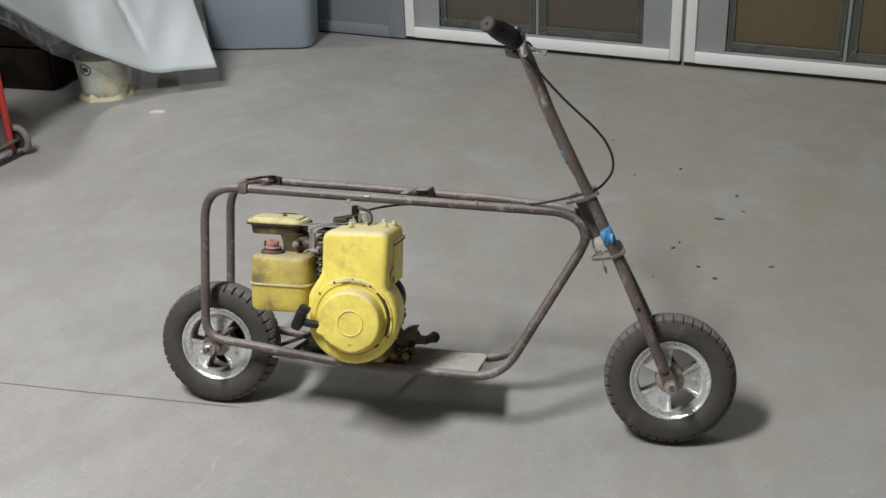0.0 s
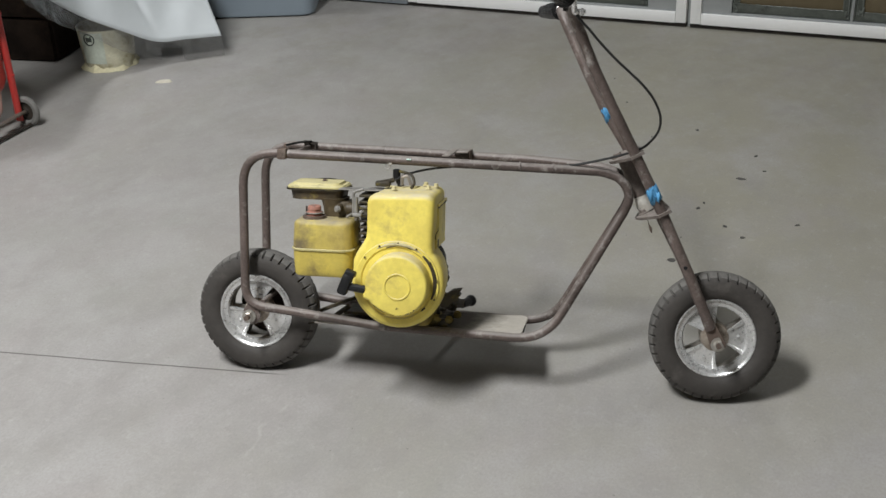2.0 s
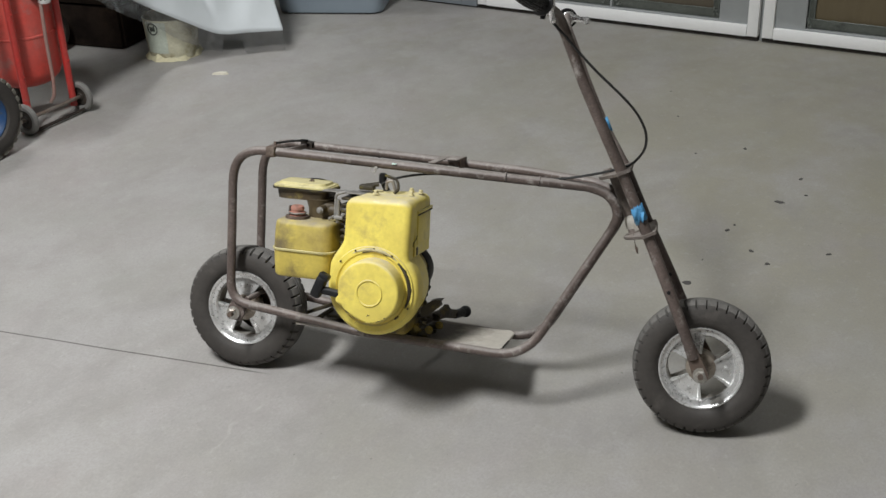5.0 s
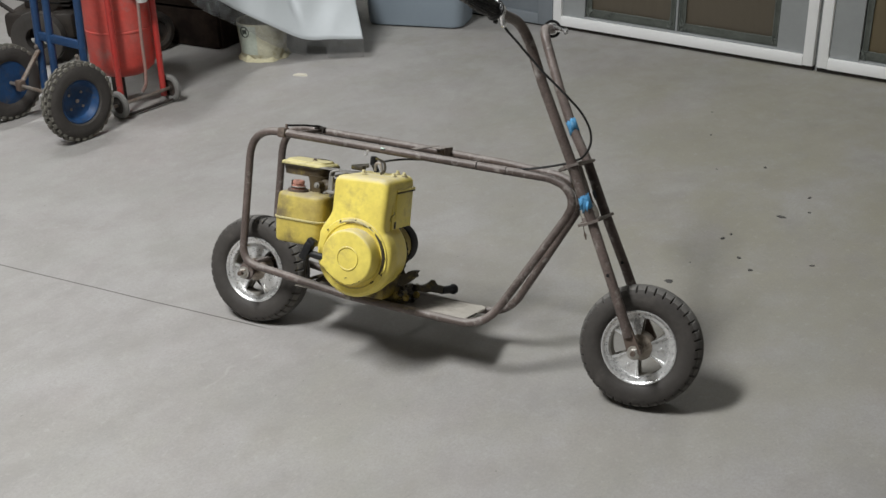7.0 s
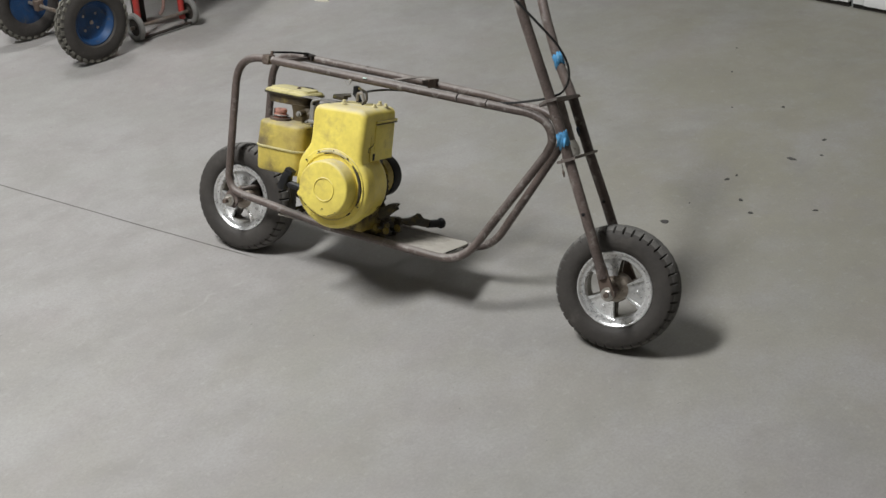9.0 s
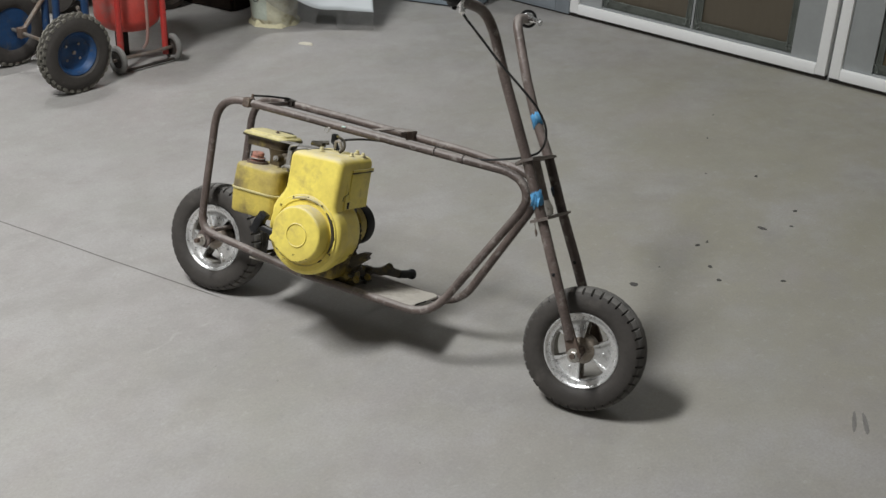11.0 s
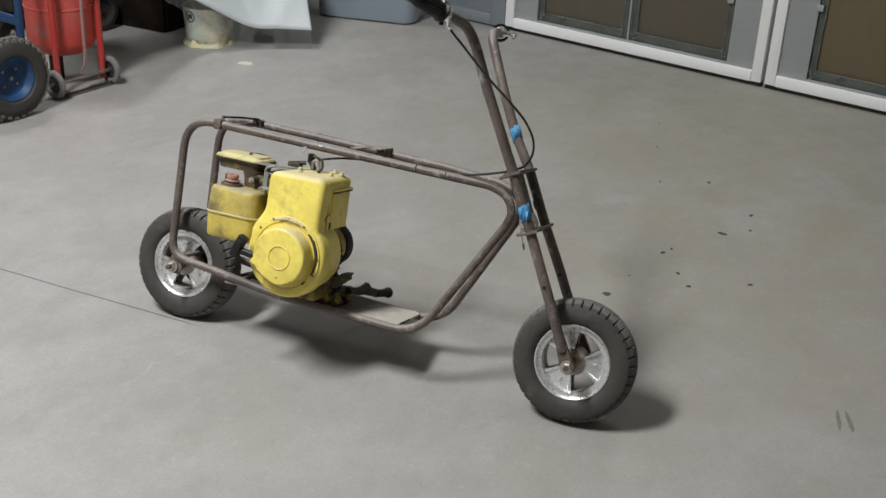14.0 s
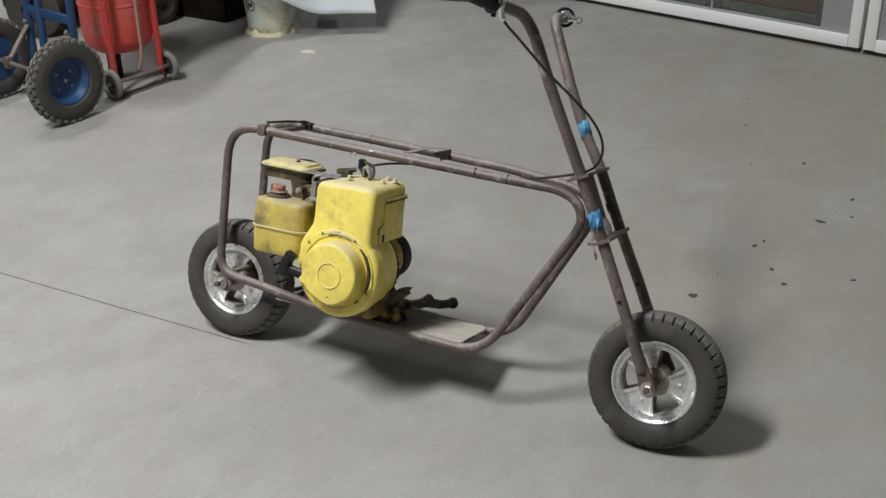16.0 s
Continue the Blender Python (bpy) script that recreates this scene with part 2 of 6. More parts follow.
def deck_paint():
    """Dusty plate paint with an oil stain spread round the engine's foot."""
    m = material("dusty deck plate", (0.43, 0.40, 0.35), 0.8, 0, (0.34, 0.31, 0.265), 0.8, 12, 70, (0.17, 0.15, 0.12), 0.66, 16, 0.2, 200)
    nt = m.node_tree
    n, l = nt.nodes, nt.links
    bsdf = n["Principled BSDF"]
    paint = bsdf.inputs["Base Color"].links[0].from_socket
    co, away, rag, blot, gone = (n.new(k) for k in ("ShaderNodeTexCoord", "ShaderNodeVectorMath", "ShaderNodeTexNoise", "ShaderNodeMath", "ShaderNodeMapRange"))
    away.operation = "DISTANCE"
    away.inputs[1].default_value = (0.375, 0.01, 0.134)
    l.new(co.outputs["Object"], away.inputs[0])
    rag.inputs["Scale"].default_value, rag.inputs["Detail"].default_value, rag.inputs["Roughness"].default_value = 26, 7, 0.7
    l.new(co.outputs["Object"], rag.inputs["Vector"])
    blot.operation = "MULTIPLY_ADD"
    l.new(rag.outputs["Fac"], blot.inputs[0])
    blot.inputs[1].default_value = 0.11
    l.new(away.outputs["Value"], blot.inputs[2])
    gone.inputs[1].default_value, gone.inputs[2].default_value, gone.inputs[3].default_value, gone.inputs[4].default_value = 0.172, 0.25, 0.94, 0.0
    l.new(blot.outputs[0], gone.inputs[0])
    x = n.new("ShaderNodeMix")
    x.data_type = "RGBA"
    l.new(gone.outputs[0], x.inputs[0])
    l.new(paint, x.inputs[6])
    x.inputs[7].default_value = (0.062, 0.052, 0.04, 1)
    l.new(x.outputs[2], bsdf.inputs["Base Color"])
    return m


DECK = deck_paint()


def clear_film():
    m = bpy.data.materials.new("clear crumpled film")
    m.use_nodes = True
    nt = m.node_tree
    n, l = nt.nodes, nt.links
    bsdf, out = n["Principled BSDF"], n["Material Output"]
    bsdf.inputs["Base Color"].default_value = (0.17, 0.17, 0.165, 1)
    bsdf.inputs["Roughness"].default_value = 0.06
    bsdf.inputs["Coat Weight"].default_value = 1.0
    tr = n.new("ShaderNodeBsdfTransparent")
    mx = n.new("ShaderNodeMixShader")
    t = n.new("ShaderNodeTexNoise")
    t.inputs["Scale"].default_value, t.inputs["Detail"].default_value = 11, 3
    co = n.new("ShaderNodeTexCoord")
    l.new(co.outputs["Object"], t.inputs["Vector"])
    r = n.new("ShaderNodeMapRange")
    r.inputs[1].default_value, r.inputs[2].default_value, r.inputs[3].default_value, r.inputs[4].default_value = 0.36, 0.66, 0.2, 0.48
    l.new(t.outputs["Fac"], r.inputs[0])
    l.new(r.outputs[0], mx.inputs[0])
    l.new(tr.outputs[0], mx.inputs[1])
    l.new(bsdf.outputs[0], mx.inputs[2])
    l.new(mx.outputs[0], out.inputs[0])
    b = n.new("ShaderNodeBump")
    b.inputs["Strength"].default_value, b.inputs["Distance"].default_value = 1.0, 0.02
    l.new(t.outputs["Fac"], b.inputs["Height"])
    l.new(b.outputs[0], bsdf.inputs["Normal"])
    return m


FILM = clear_film()


def concrete():
    """Sealed shop concrete: cloudy mottling, pale scuffs, yellowed patches towards the windows and one hairline saw joint."""
    m = bpy.data.materials.new("shop concrete")
    m.use_nodes = True
    nt = m.node_tree
    n, l = nt.nodes, nt.links
    bsdf = n["Principled BSDF"]
    co = n.new("ShaderNodeTexCoord")
    sep = n.new("ShaderNodeSeparateXYZ")
    l.new(co.outputs["Object"], sep.inputs[0])

    along = n.new("ShaderNodeMapping")
    along.inputs["Scale"].default_value = (1.1, 0.78, 1)
    along.inputs["Rotation"].default_value = (0, 0, 0.15)
    l.new(co.outputs["Object"], along.inputs[0])

    def noise_tex(scale, detail=6, rough=0.6, vec=None):
        t = n.new("ShaderNodeTexNoise")
        t.inputs["Scale"].default_value, t.inputs["Detail"].default_value, t.inputs["Roughness"].default_value = scale, detail, rough
        l.new(vec or along.outputs[0], t.inputs["Vector"])
        return t.outputs["Fac"]

    def rng(fac, a, b, lo=0.0, hi=1.0):
        r = n.new("ShaderNodeMapRange")
        r.inputs[1].default_value, r.inputs[2].default_value, r.inputs[3].default_value, r.inputs[4].default_value = a, b, lo, hi
        l.new(fac, r.inputs[0])
        return r.outputs[0]

    def calc(op, a, b=None):
        x = n.new("ShaderNodeMath")
        x.operation = op
        for sock, val in zip(x.inputs, (a, b)):
            if val is None:
                continue
            if isinstance(val, (int, float)):
                sock.default_value = val
            else:
                l.new(val, sock)
        return x.outputs[0]

    def mix(fac, a, b):
        x = n.new("ShaderNodeMix")
        x.data_type = "RGBA"
        l.new(fac, x.inputs[0])
        for sock, val in ((x.inputs[6], a), (x.inputs[7], b)):
            if isinstance(val, tuple):
                sock.default_value = (*val, 1)
            else:
                l.new(val, sock)
        return x.outputs[2]

    shifted = n.new("ShaderNodeMapping")
    shifted.inputs["Location"].default_value = (7.3, 2.1, 4.0)
    shifted.inputs["Scale"].default_value = (1.1, 0.8, 1)
    shifted.inputs["Rotation"].default_value = (0, 0, -0.7)
    l.new(co.outputs["Object"], shifted.inputs[0])
    c = mix(rng(noise_tex(2.1, 8, 0.7), 0.3, 0.7), (0.303, 0.286, 0.271), (0.334, 0.319, 0.305))
    c = mix(rng(noise_tex(19, 8, 0.75), 0.42, 0.68, 0, 0.42), c, (0.248, 0.233, 0.22))
    c = mix(rng(noise_tex(11, 9, 0.78), 0.42, 0.68, 0, 0.42), c, (0.388, 0.372, 0.356))
    c = mix(rng(noise_tex(5.3, 9, 0.72), 0.52, 0.78, 0, 0.36), c, (0.235, 0.222, 0.208))
    # yellowed, darker patches spread over the strip by the windows
    far = rng(sep.outputs["Y"], 2.3, 3.9)
    yel = calc("MULTIPLY", rng(noise_tex(4.3, 8, 0.7), 0.44, 0.64), far)
    c = mix(calc("MULTIPLY", calc("MULTIPLY", rng(sep.outputs["Y"], 1.7, 3.4), rng(sep.outputs["X"], -1.9, -0.4)), 0.9), c, (0.306, 0.296, 0.240))
    c = mix(calc("MULTIPLY", yel, 0.6), c, (0.262, 0.250, 0.184))
    # single faint stains with ragged edges
    ragged = calc("MULTIPLY", calc("SUBTRACT", noise_tex(9, 9, 0.75), 0.5), 3.2)
    for x, y, rx, ry, much, tone in ((-1.27, 3.01, 0.15, 0.06, 0.36, (0.23, 0.215, 0.178)), (-0.53, 3.91, 0.24, 0.18, 0.4, (0.235, 0.222, 0.15)),
                                     (-0.20, 3.757, 0.20, 0.13, 0.42, (0.215, 0.20, 0.135)), (-0.26, 3.31, 0.14, 0.16, 0.36, (0.22, 0.205, 0.15)), (-0.62, 3.51, 0.16, 0.13, 0.3, (0.225, 0.205, 0.15)),
                                     (-1.267, 1.23, 0.07, 0.06, 0.3, (0.22, 0.195, 0.165)), (0.28, 3.55, 0.3, 0.2, 0.35, (0.225, 0.205, 0.14))):
        dx = calc("DIVIDE", calc("SUBTRACT", sep.outputs["X"], x), rx)
        dy = calc("DIVIDE", calc("SUBTRACT", sep.outputs["Y"], y), ry)
        d = calc("ADD", calc("SQRT", calc("ADD", calc("MULTIPLY", dx, dx), calc("MULTIPLY", dy, dy))), ragged)
        c = mix(rng(d, 1.2, 0.1, 0, much), c, tone)
    # faint pinkish and greenish casts
    c = mix(rng(noise_tex(3.1, 7, 0.7), 0.46, 0.66, 0, 0.42), c, (0.338, 0.304, 0.296))
    c = mix(rng(noise_tex(2.7, 7, 0.7, shifted.outputs[0]), 0.46, 0.66, 0, 0.42), c, (0.300, 0.302, 0.268))
    # pale worn islands, dull scuffed islands and olive patches with soft ragged edges
    turned = n.new("ShaderNodeMapping")
    turned.inputs["Location"].default_value = (-3.1, 5.7, 1.0)
    turned.inputs["Rotation"].default_value = (0, 0, 0.9)
    turned.inputs["Scale"].default_value = (1.1, 0.85, 1)
    l.new(co.outputs["Object"], turned.inputs[0])
    c = mix(rng(noise_tex(4.6, 6, 0.62, turned.outputs[0]), 0.45, 0.63, 0, 0.5), c, (0.390, 0.378, 0.367))
    c = mix(rng(noise_tex(6.4, 7, 0.66, shifted.outputs[0]), 0.52, 0.66, 0, 0.42), c, (0.252, 0.240, 0.222))
    olive = calc("MULTIPLY", rng(noise_tex(3.4, 7, 0.66, turned.outputs[0]), 0.58, 0.42, 0, 0.6), calc("MULTIPLY", rng(sep.outputs["X"], -1.6, -0.3, 0.12, 1), rng(sep.outputs["Y"], 1.5, 3.0, 0.35, 1)))
    c = mix(olive, c, (0.292, 0.274, 0.198))
    # fine grain and pinholes
    c = mix(rng(noise_tex(150, 3, 0.7), 0.3, 0.75, 0, 0.55), c, (0.235, 0.223, 0.212))
    c = mix(rng(noise_tex(33, 6, 0.78), 0.56, 0.72, 0, 0.45), c, (0.415, 0.398, 0.378))
    c = mix(rng(noise_tex(27, 6, 0.78, shifted.outputs[0]), 0.57, 0.72, 0, 0.42), c, (0.222, 0.21, 0.196))
    c = mix(rng(noise_tex(70, 2, 0.5, shifted.outputs[0]), 0.745, 0.78, 0, 0.55), c, (0.13, 0.122, 0.112))
    # pale scuffs
    mp = n.new("ShaderNodeMapping")
    mp.inputs["Scale"].default_value = (2.0, 9.0, 1)
    mp.inputs["Rotation"].default_value = (0, 0, 0.9)
    l.new(co.outputs["Object"], mp.inputs[0])
    c = mix(rng(noise_tex(4.4, 8, 0.74, mp.outputs[0]), 0.67, 0.77, 0, 0.22), c, (0.43, 0.41, 0.385))
    # one pale crooked scratch
    bend = calc("MULTIPLY", calc("SUBTRACT", noise_tex(7, 3, 0.5, co.outputs["Object"]), 0.5), 0.09)
    gap = calc("ABSOLUTE", calc("SUBTRACT", calc("ADD", sep.outputs["X"], 0.885), bend))
    span = calc("MULTIPLY", rng(sep.outputs["Y"], 1.33, 1.36), rng(sep.outputs["Y"], 1.58, 1.55))
    scratch = calc("MULTIPLY", calc("MULTIPLY", rng(gap, 0.0015, 0.006, 1, 0), span), rng(noise_tex(22, 4, 0.7, co.outputs["Object"]), 0.42, 0.6, 0, 0.3))
    c = mix(scratch, c, (0.46, 0.44, 0.41))
    # hairline joint
    wob = calc("MULTIPLY", calc("SUBTRACT", noise_tex(2.2, 3, 0.5, co.outputs["Object"]), 0.5), 0.014)
    line = calc("ADD", calc("MULTIPLY", calc("ADD", sep.outputs["X"], 1.866), 0.189), 1.476)
    off = calc("ABSOLUTE", calc("SUBTRACT", calc("SUBTRACT", sep.outputs["Y"], line), wob))
    joint = calc("MULTIPLY", rng(off, 0.0012, 0.0034, 1, 0), rng(sep.outputs["X"], -0.99, -0.93, 0.85, 0))
    c = mix(joint, c, (0.075, 0.068, 0.062))
    l.new(c, bsdf.inputs["Base Color"])
    l.new(rng(noise_tex(9, 6, 0.6), 0.3, 0.7, 0.5, 0.72), bsdf.inputs["Roughness"])
    b = n.new("ShaderNodeBump")
    b.inputs["Strength"].default_value, b.inputs["Distance"].default_value = 0.12, 0.002
    l.new(noise_tex(75, 6, 0.7), b.inputs["Height"])
    l.new(b.outputs[0], bsdf.inputs["Normal"])
    return m


CONCRETE = concrete()


# ---- mesh helpers ----
def part(name, bm, mat, parent=None, label="", sharp=35):
    me = bpy.data.meshes.new(name)
    bmesh.ops.recalc_face_normals(bm, faces=bm.faces)
    bm.to_mesh(me)
    bm.free()
    for m in mat if isinstance(mat, (list, tuple)) else [mat]:
        me.materials.append(m)
    me.polygons.foreach_set("use_smooth", [True] * len(me.polygons))
    me.set_sharp_from_angle(angle=radians(sharp))
    ob = new(name, me)
    if parent:
        ob.parent = parent
    if label:
        ob["label"] = label
    return ob


def thing(name, m, label, category, group=""):
    ob = new(name)
    ob.matrix_world = m
    ob.empty_display_size = 0.1
    return tagged(ob, label, category, group)


def box(bm, lo, hi, bevel=0.0, seg=2, m=None):
    lo, hi = Vector(lo), Vector(hi)
    size = hi - lo
    ret = bmesh.ops.create_cube(bm, size=1, matrix=Matrix.Translation((lo + hi) / 2) @ Matrix.Diagonal((*size, 1)))
    verts = ret["verts"]
    if bevel:
        edges = list({e for v in verts for e in v.link_edges})
        done = bmesh.ops.bevel(bm, geom=edges, offset=bevel, segments=seg, profile=0.5, affect="EDGES")
        verts = list({v for f in done["faces"] for v in f.verts} | {v for v in verts if v.is_valid})
    if m is not None:
        bmesh.ops.transform(bm, matrix=m, verts=verts)
    return bm


def rounded(points, radius=0.0, seg=6):
    """A line through points (x, y, z[, radius]) with its corners rounded."""
    out = [Vector(points[0][:3])]
    for i in range(1, len(points) - 1):
        p = Vector(points[i][:3])
        r = points[i][3] if len(points[i]) > 3 else radius
        a, b = Vector(points[i - 1][:3]) - p, Vector(points[i + 1][:3]) - p
        ang = a.angle(b)
        if r <= 0 or ang > radians(177):
            out.append(p)
            continue
        d = min(r / math.tan(ang / 2), a.length * 0.49, b.length * 0.49)
        p0, p1 = p + a.normalized() * d, p + b.normalized() * d
        for k in range(seg + 1):
            t = k / seg
            out.append(p0 * (1 - t) ** 2 + p * 2 * t * (1 - t) + p1 * t * t)
    out.append(Vector(points[-1][:3]))
    return out


def tube(bm, line, r, seg=12, caps=True, closed=False, flat=None):
    """A pipe along a line; r a number or one radius for each point."""
    line = [Vector(p) for p in line]
    n = len(line)
    rs = r if isinstance(r, (list, tuple)) else [r] * n
    rings, normal = [], None
    for i, p in enumerate(line):
        before = line[(i - 1) % n] if closed or i else p
        after = line[(i + 1) % n] if closed or i < n - 1 else p
        d = (after - before).normalized()
        if normal is None:
            normal = d.orthogonal().normalized()
        normal = (normal - d * normal.dot(d)).normalized()
        side = d.cross(normal)
        rings.append([bm.verts.new(p + (normal * math.cos(2 * math.pi * k / seg) + side * math.sin(2 * math.pi * k / seg)) * rs[i]) for k in range(seg)])
    for i in range(n if closed else n - 1):
        a, b = rings[i], rings[(i + 1) % n]
        for k in range(seg):
            bm.faces.new((a[k], a[(k + 1) % seg], b[(k + 1) % seg], b[k]))
    if caps and not closed:
        bm.faces.new(rings[0][::-1])
        bm.faces.new(rings[-1])
    return bm


def lathe(bm, profile, seg=48, m=None, close=False):
    """Turn a profile of (along, radius) round the y axis."""
    m = m or Matrix()
    rings = []
    for along, rad in profile:
        if rad < 1e-6:
            rings.append([bm.verts.new(m @ Vector((0, along, 0)))])
        else:
            rings.append([bm.verts.new(m @ Vector((rad * math.cos(2 * math.pi * k / seg), along, rad * math.sin(2 * math.pi * k / seg)))) for k in range(seg)])
    pairs = list(zip(rings, rings[1:])) + ([(rings[-1], rings[0])] if close else [])
    for a, b in pairs:
        for k in range(seg):
            j = (k + 1) % seg
            if len(a) == 1 and len(b) == 1:
                continue
            if len(a) == 1:
                bm.faces.new((a[0], b[k], b[j]))
            elif len(b) == 1:
                bm.faces.new((a[k], a[j], b[0]))
            else:
                bm.faces.new((a[k], a[j], b[j], b[k]))
    return bm


def prism(bm, outline, a0, a1, bevel=0.0, seg=3):
    """An outline of (x, z) pushed along y from a0 to a1, with its a0 rim rounded."""
    front = [bm.verts.new((x, a0, z)) for x, z in outline]
    back = [bm.verts.new((x, a1, z)) for x, z in outline]
    f = bm.faces.new(front)
    bm.faces.new(back[::-1])
    n = len(outline)
    for i in range(n):
        j = (i + 1) % n
        bm.faces.new((front[i], back[i], back[j], front[j]))
    if bevel:
        bmesh.ops.bevel(bm, geom=list(f.edges), offset=bevel, segments=seg, profile=0.5, affect="EDGES")
    return bm


def shell(bm, outline, a0, a1, r, seg=4):
    """An outline of (x, z), anticlockwise, pushed along y from a0 to a1, with a round rim of radius r at a0."""
    n = len(outline)
    inward = []
    for i in range(n):
        p, q, t = Vector(outline[i - 1]), Vector(outline[i]), Vector(outline[(i + 1) % n])
        u, v = (q - p).normalized(), (t - q).normalized()
        nrm = Vector((-u.y - v.y, u.x + v.x))
        inward.append(nrm * (1 / max(0.6, 1 + u.dot(v))))
    rings = [[bm.verts.new((x, a1, z)) for x, z in outline]]
    for k in range(seg + 1):
        ang = math.pi / 2 * k / seg
        d, y = r * (1 - math.cos(ang)), a0 + r * (1 - math.sin(ang))
        rings.append([bm.verts.new((x + m.x * d, y, z + m.y * d)) for (x, z), m in zip(outline, inward)])
    for a, b in zip(rings, rings[1:]):
        for i in range(n):
            j = (i + 1) % n
            bm.faces.new((a[i], a[j], b[j], b[i]))
    bm.faces.new(rings[-1])
    bm.faces.new(rings[0][::-1])
    return bm


def arc(cx, cz, r, a0, a1, n):
    return [(cx + r * math.cos(radians(a0 + (a1 - a0) * k / n)), cz + r * math.sin(radians(a0 + (a1 - a0) * k / n))) for k in range(n + 1)]


def bolt(bm, at, axis, r=0.005, h=0.004):
    """A six-sided bolt head with a washer."""
    rot = Vector(axis).to_track_quat("Y", "Z").to_matrix().to_4x4()
    m = Matrix.Translation(at) @ rot
    lathe(bm, [(0, 0), (0, r * 1.5), (h * 0.3, r * 1.5), (h * 0.3, 0)], 12, m)
    lathe(bm, [(0, r), (h, r), (h * 1.15, r * 0.8), (h * 1.15, 0)], 6, m)
    return bm


B = bmesh.new


# ---- the room ----
def structure(name, bm, mat, label, category):
    return tagged(part(name, bm, mat), label, category, kind="structure")


structure("floor", box(B(), (-6.2, -4.2, -0.12), (4.2, 4.9, 0.0)), CONCRETE, "worn grey sealed concrete workshop floor with stains", "floor")
structure("ceiling", box(B(), (-6.2, -4.2, 3.9), (4.2, 4.9, 4.0)), CEILING, "plain white ceiling board above the workshop", "ceiling")
NORTH = pose(-1.878, 4.562, 0, 0, 0, -0.85)
bm = B()
box(bm, (-4.5, 0, 0), (-0.815, 0.16, 3.9))
box(bm, (-0.815, 0, 2.08), (2.602, 0.16, 3.9))
box(bm, (2.602, 0, 0), (6.2, 0.16, 3.9))
structure("wall_north", bm, WALL, "painted wall round the glazed panels", "wall").matrix_world = NORTH
structure("wall_south", box(B(), (-6.2, -4.2, 0), (4.2, -4.05, 3.9)), WALL, "plain painted workshop wall", "wall")
structure("wall_west", box(B(), (-6.2, -4.05, 0), (-6.05, 4.75, 3.9)), WALL, "plain painted workshop wall", "wall")
structure("wall_east", box(B(), (4.05, -4.05, 0), (4.2, 4.75, 3.9)), WALL, "plain painted workshop wall", "wall")

BAY, TOP = 1.292, 2.06


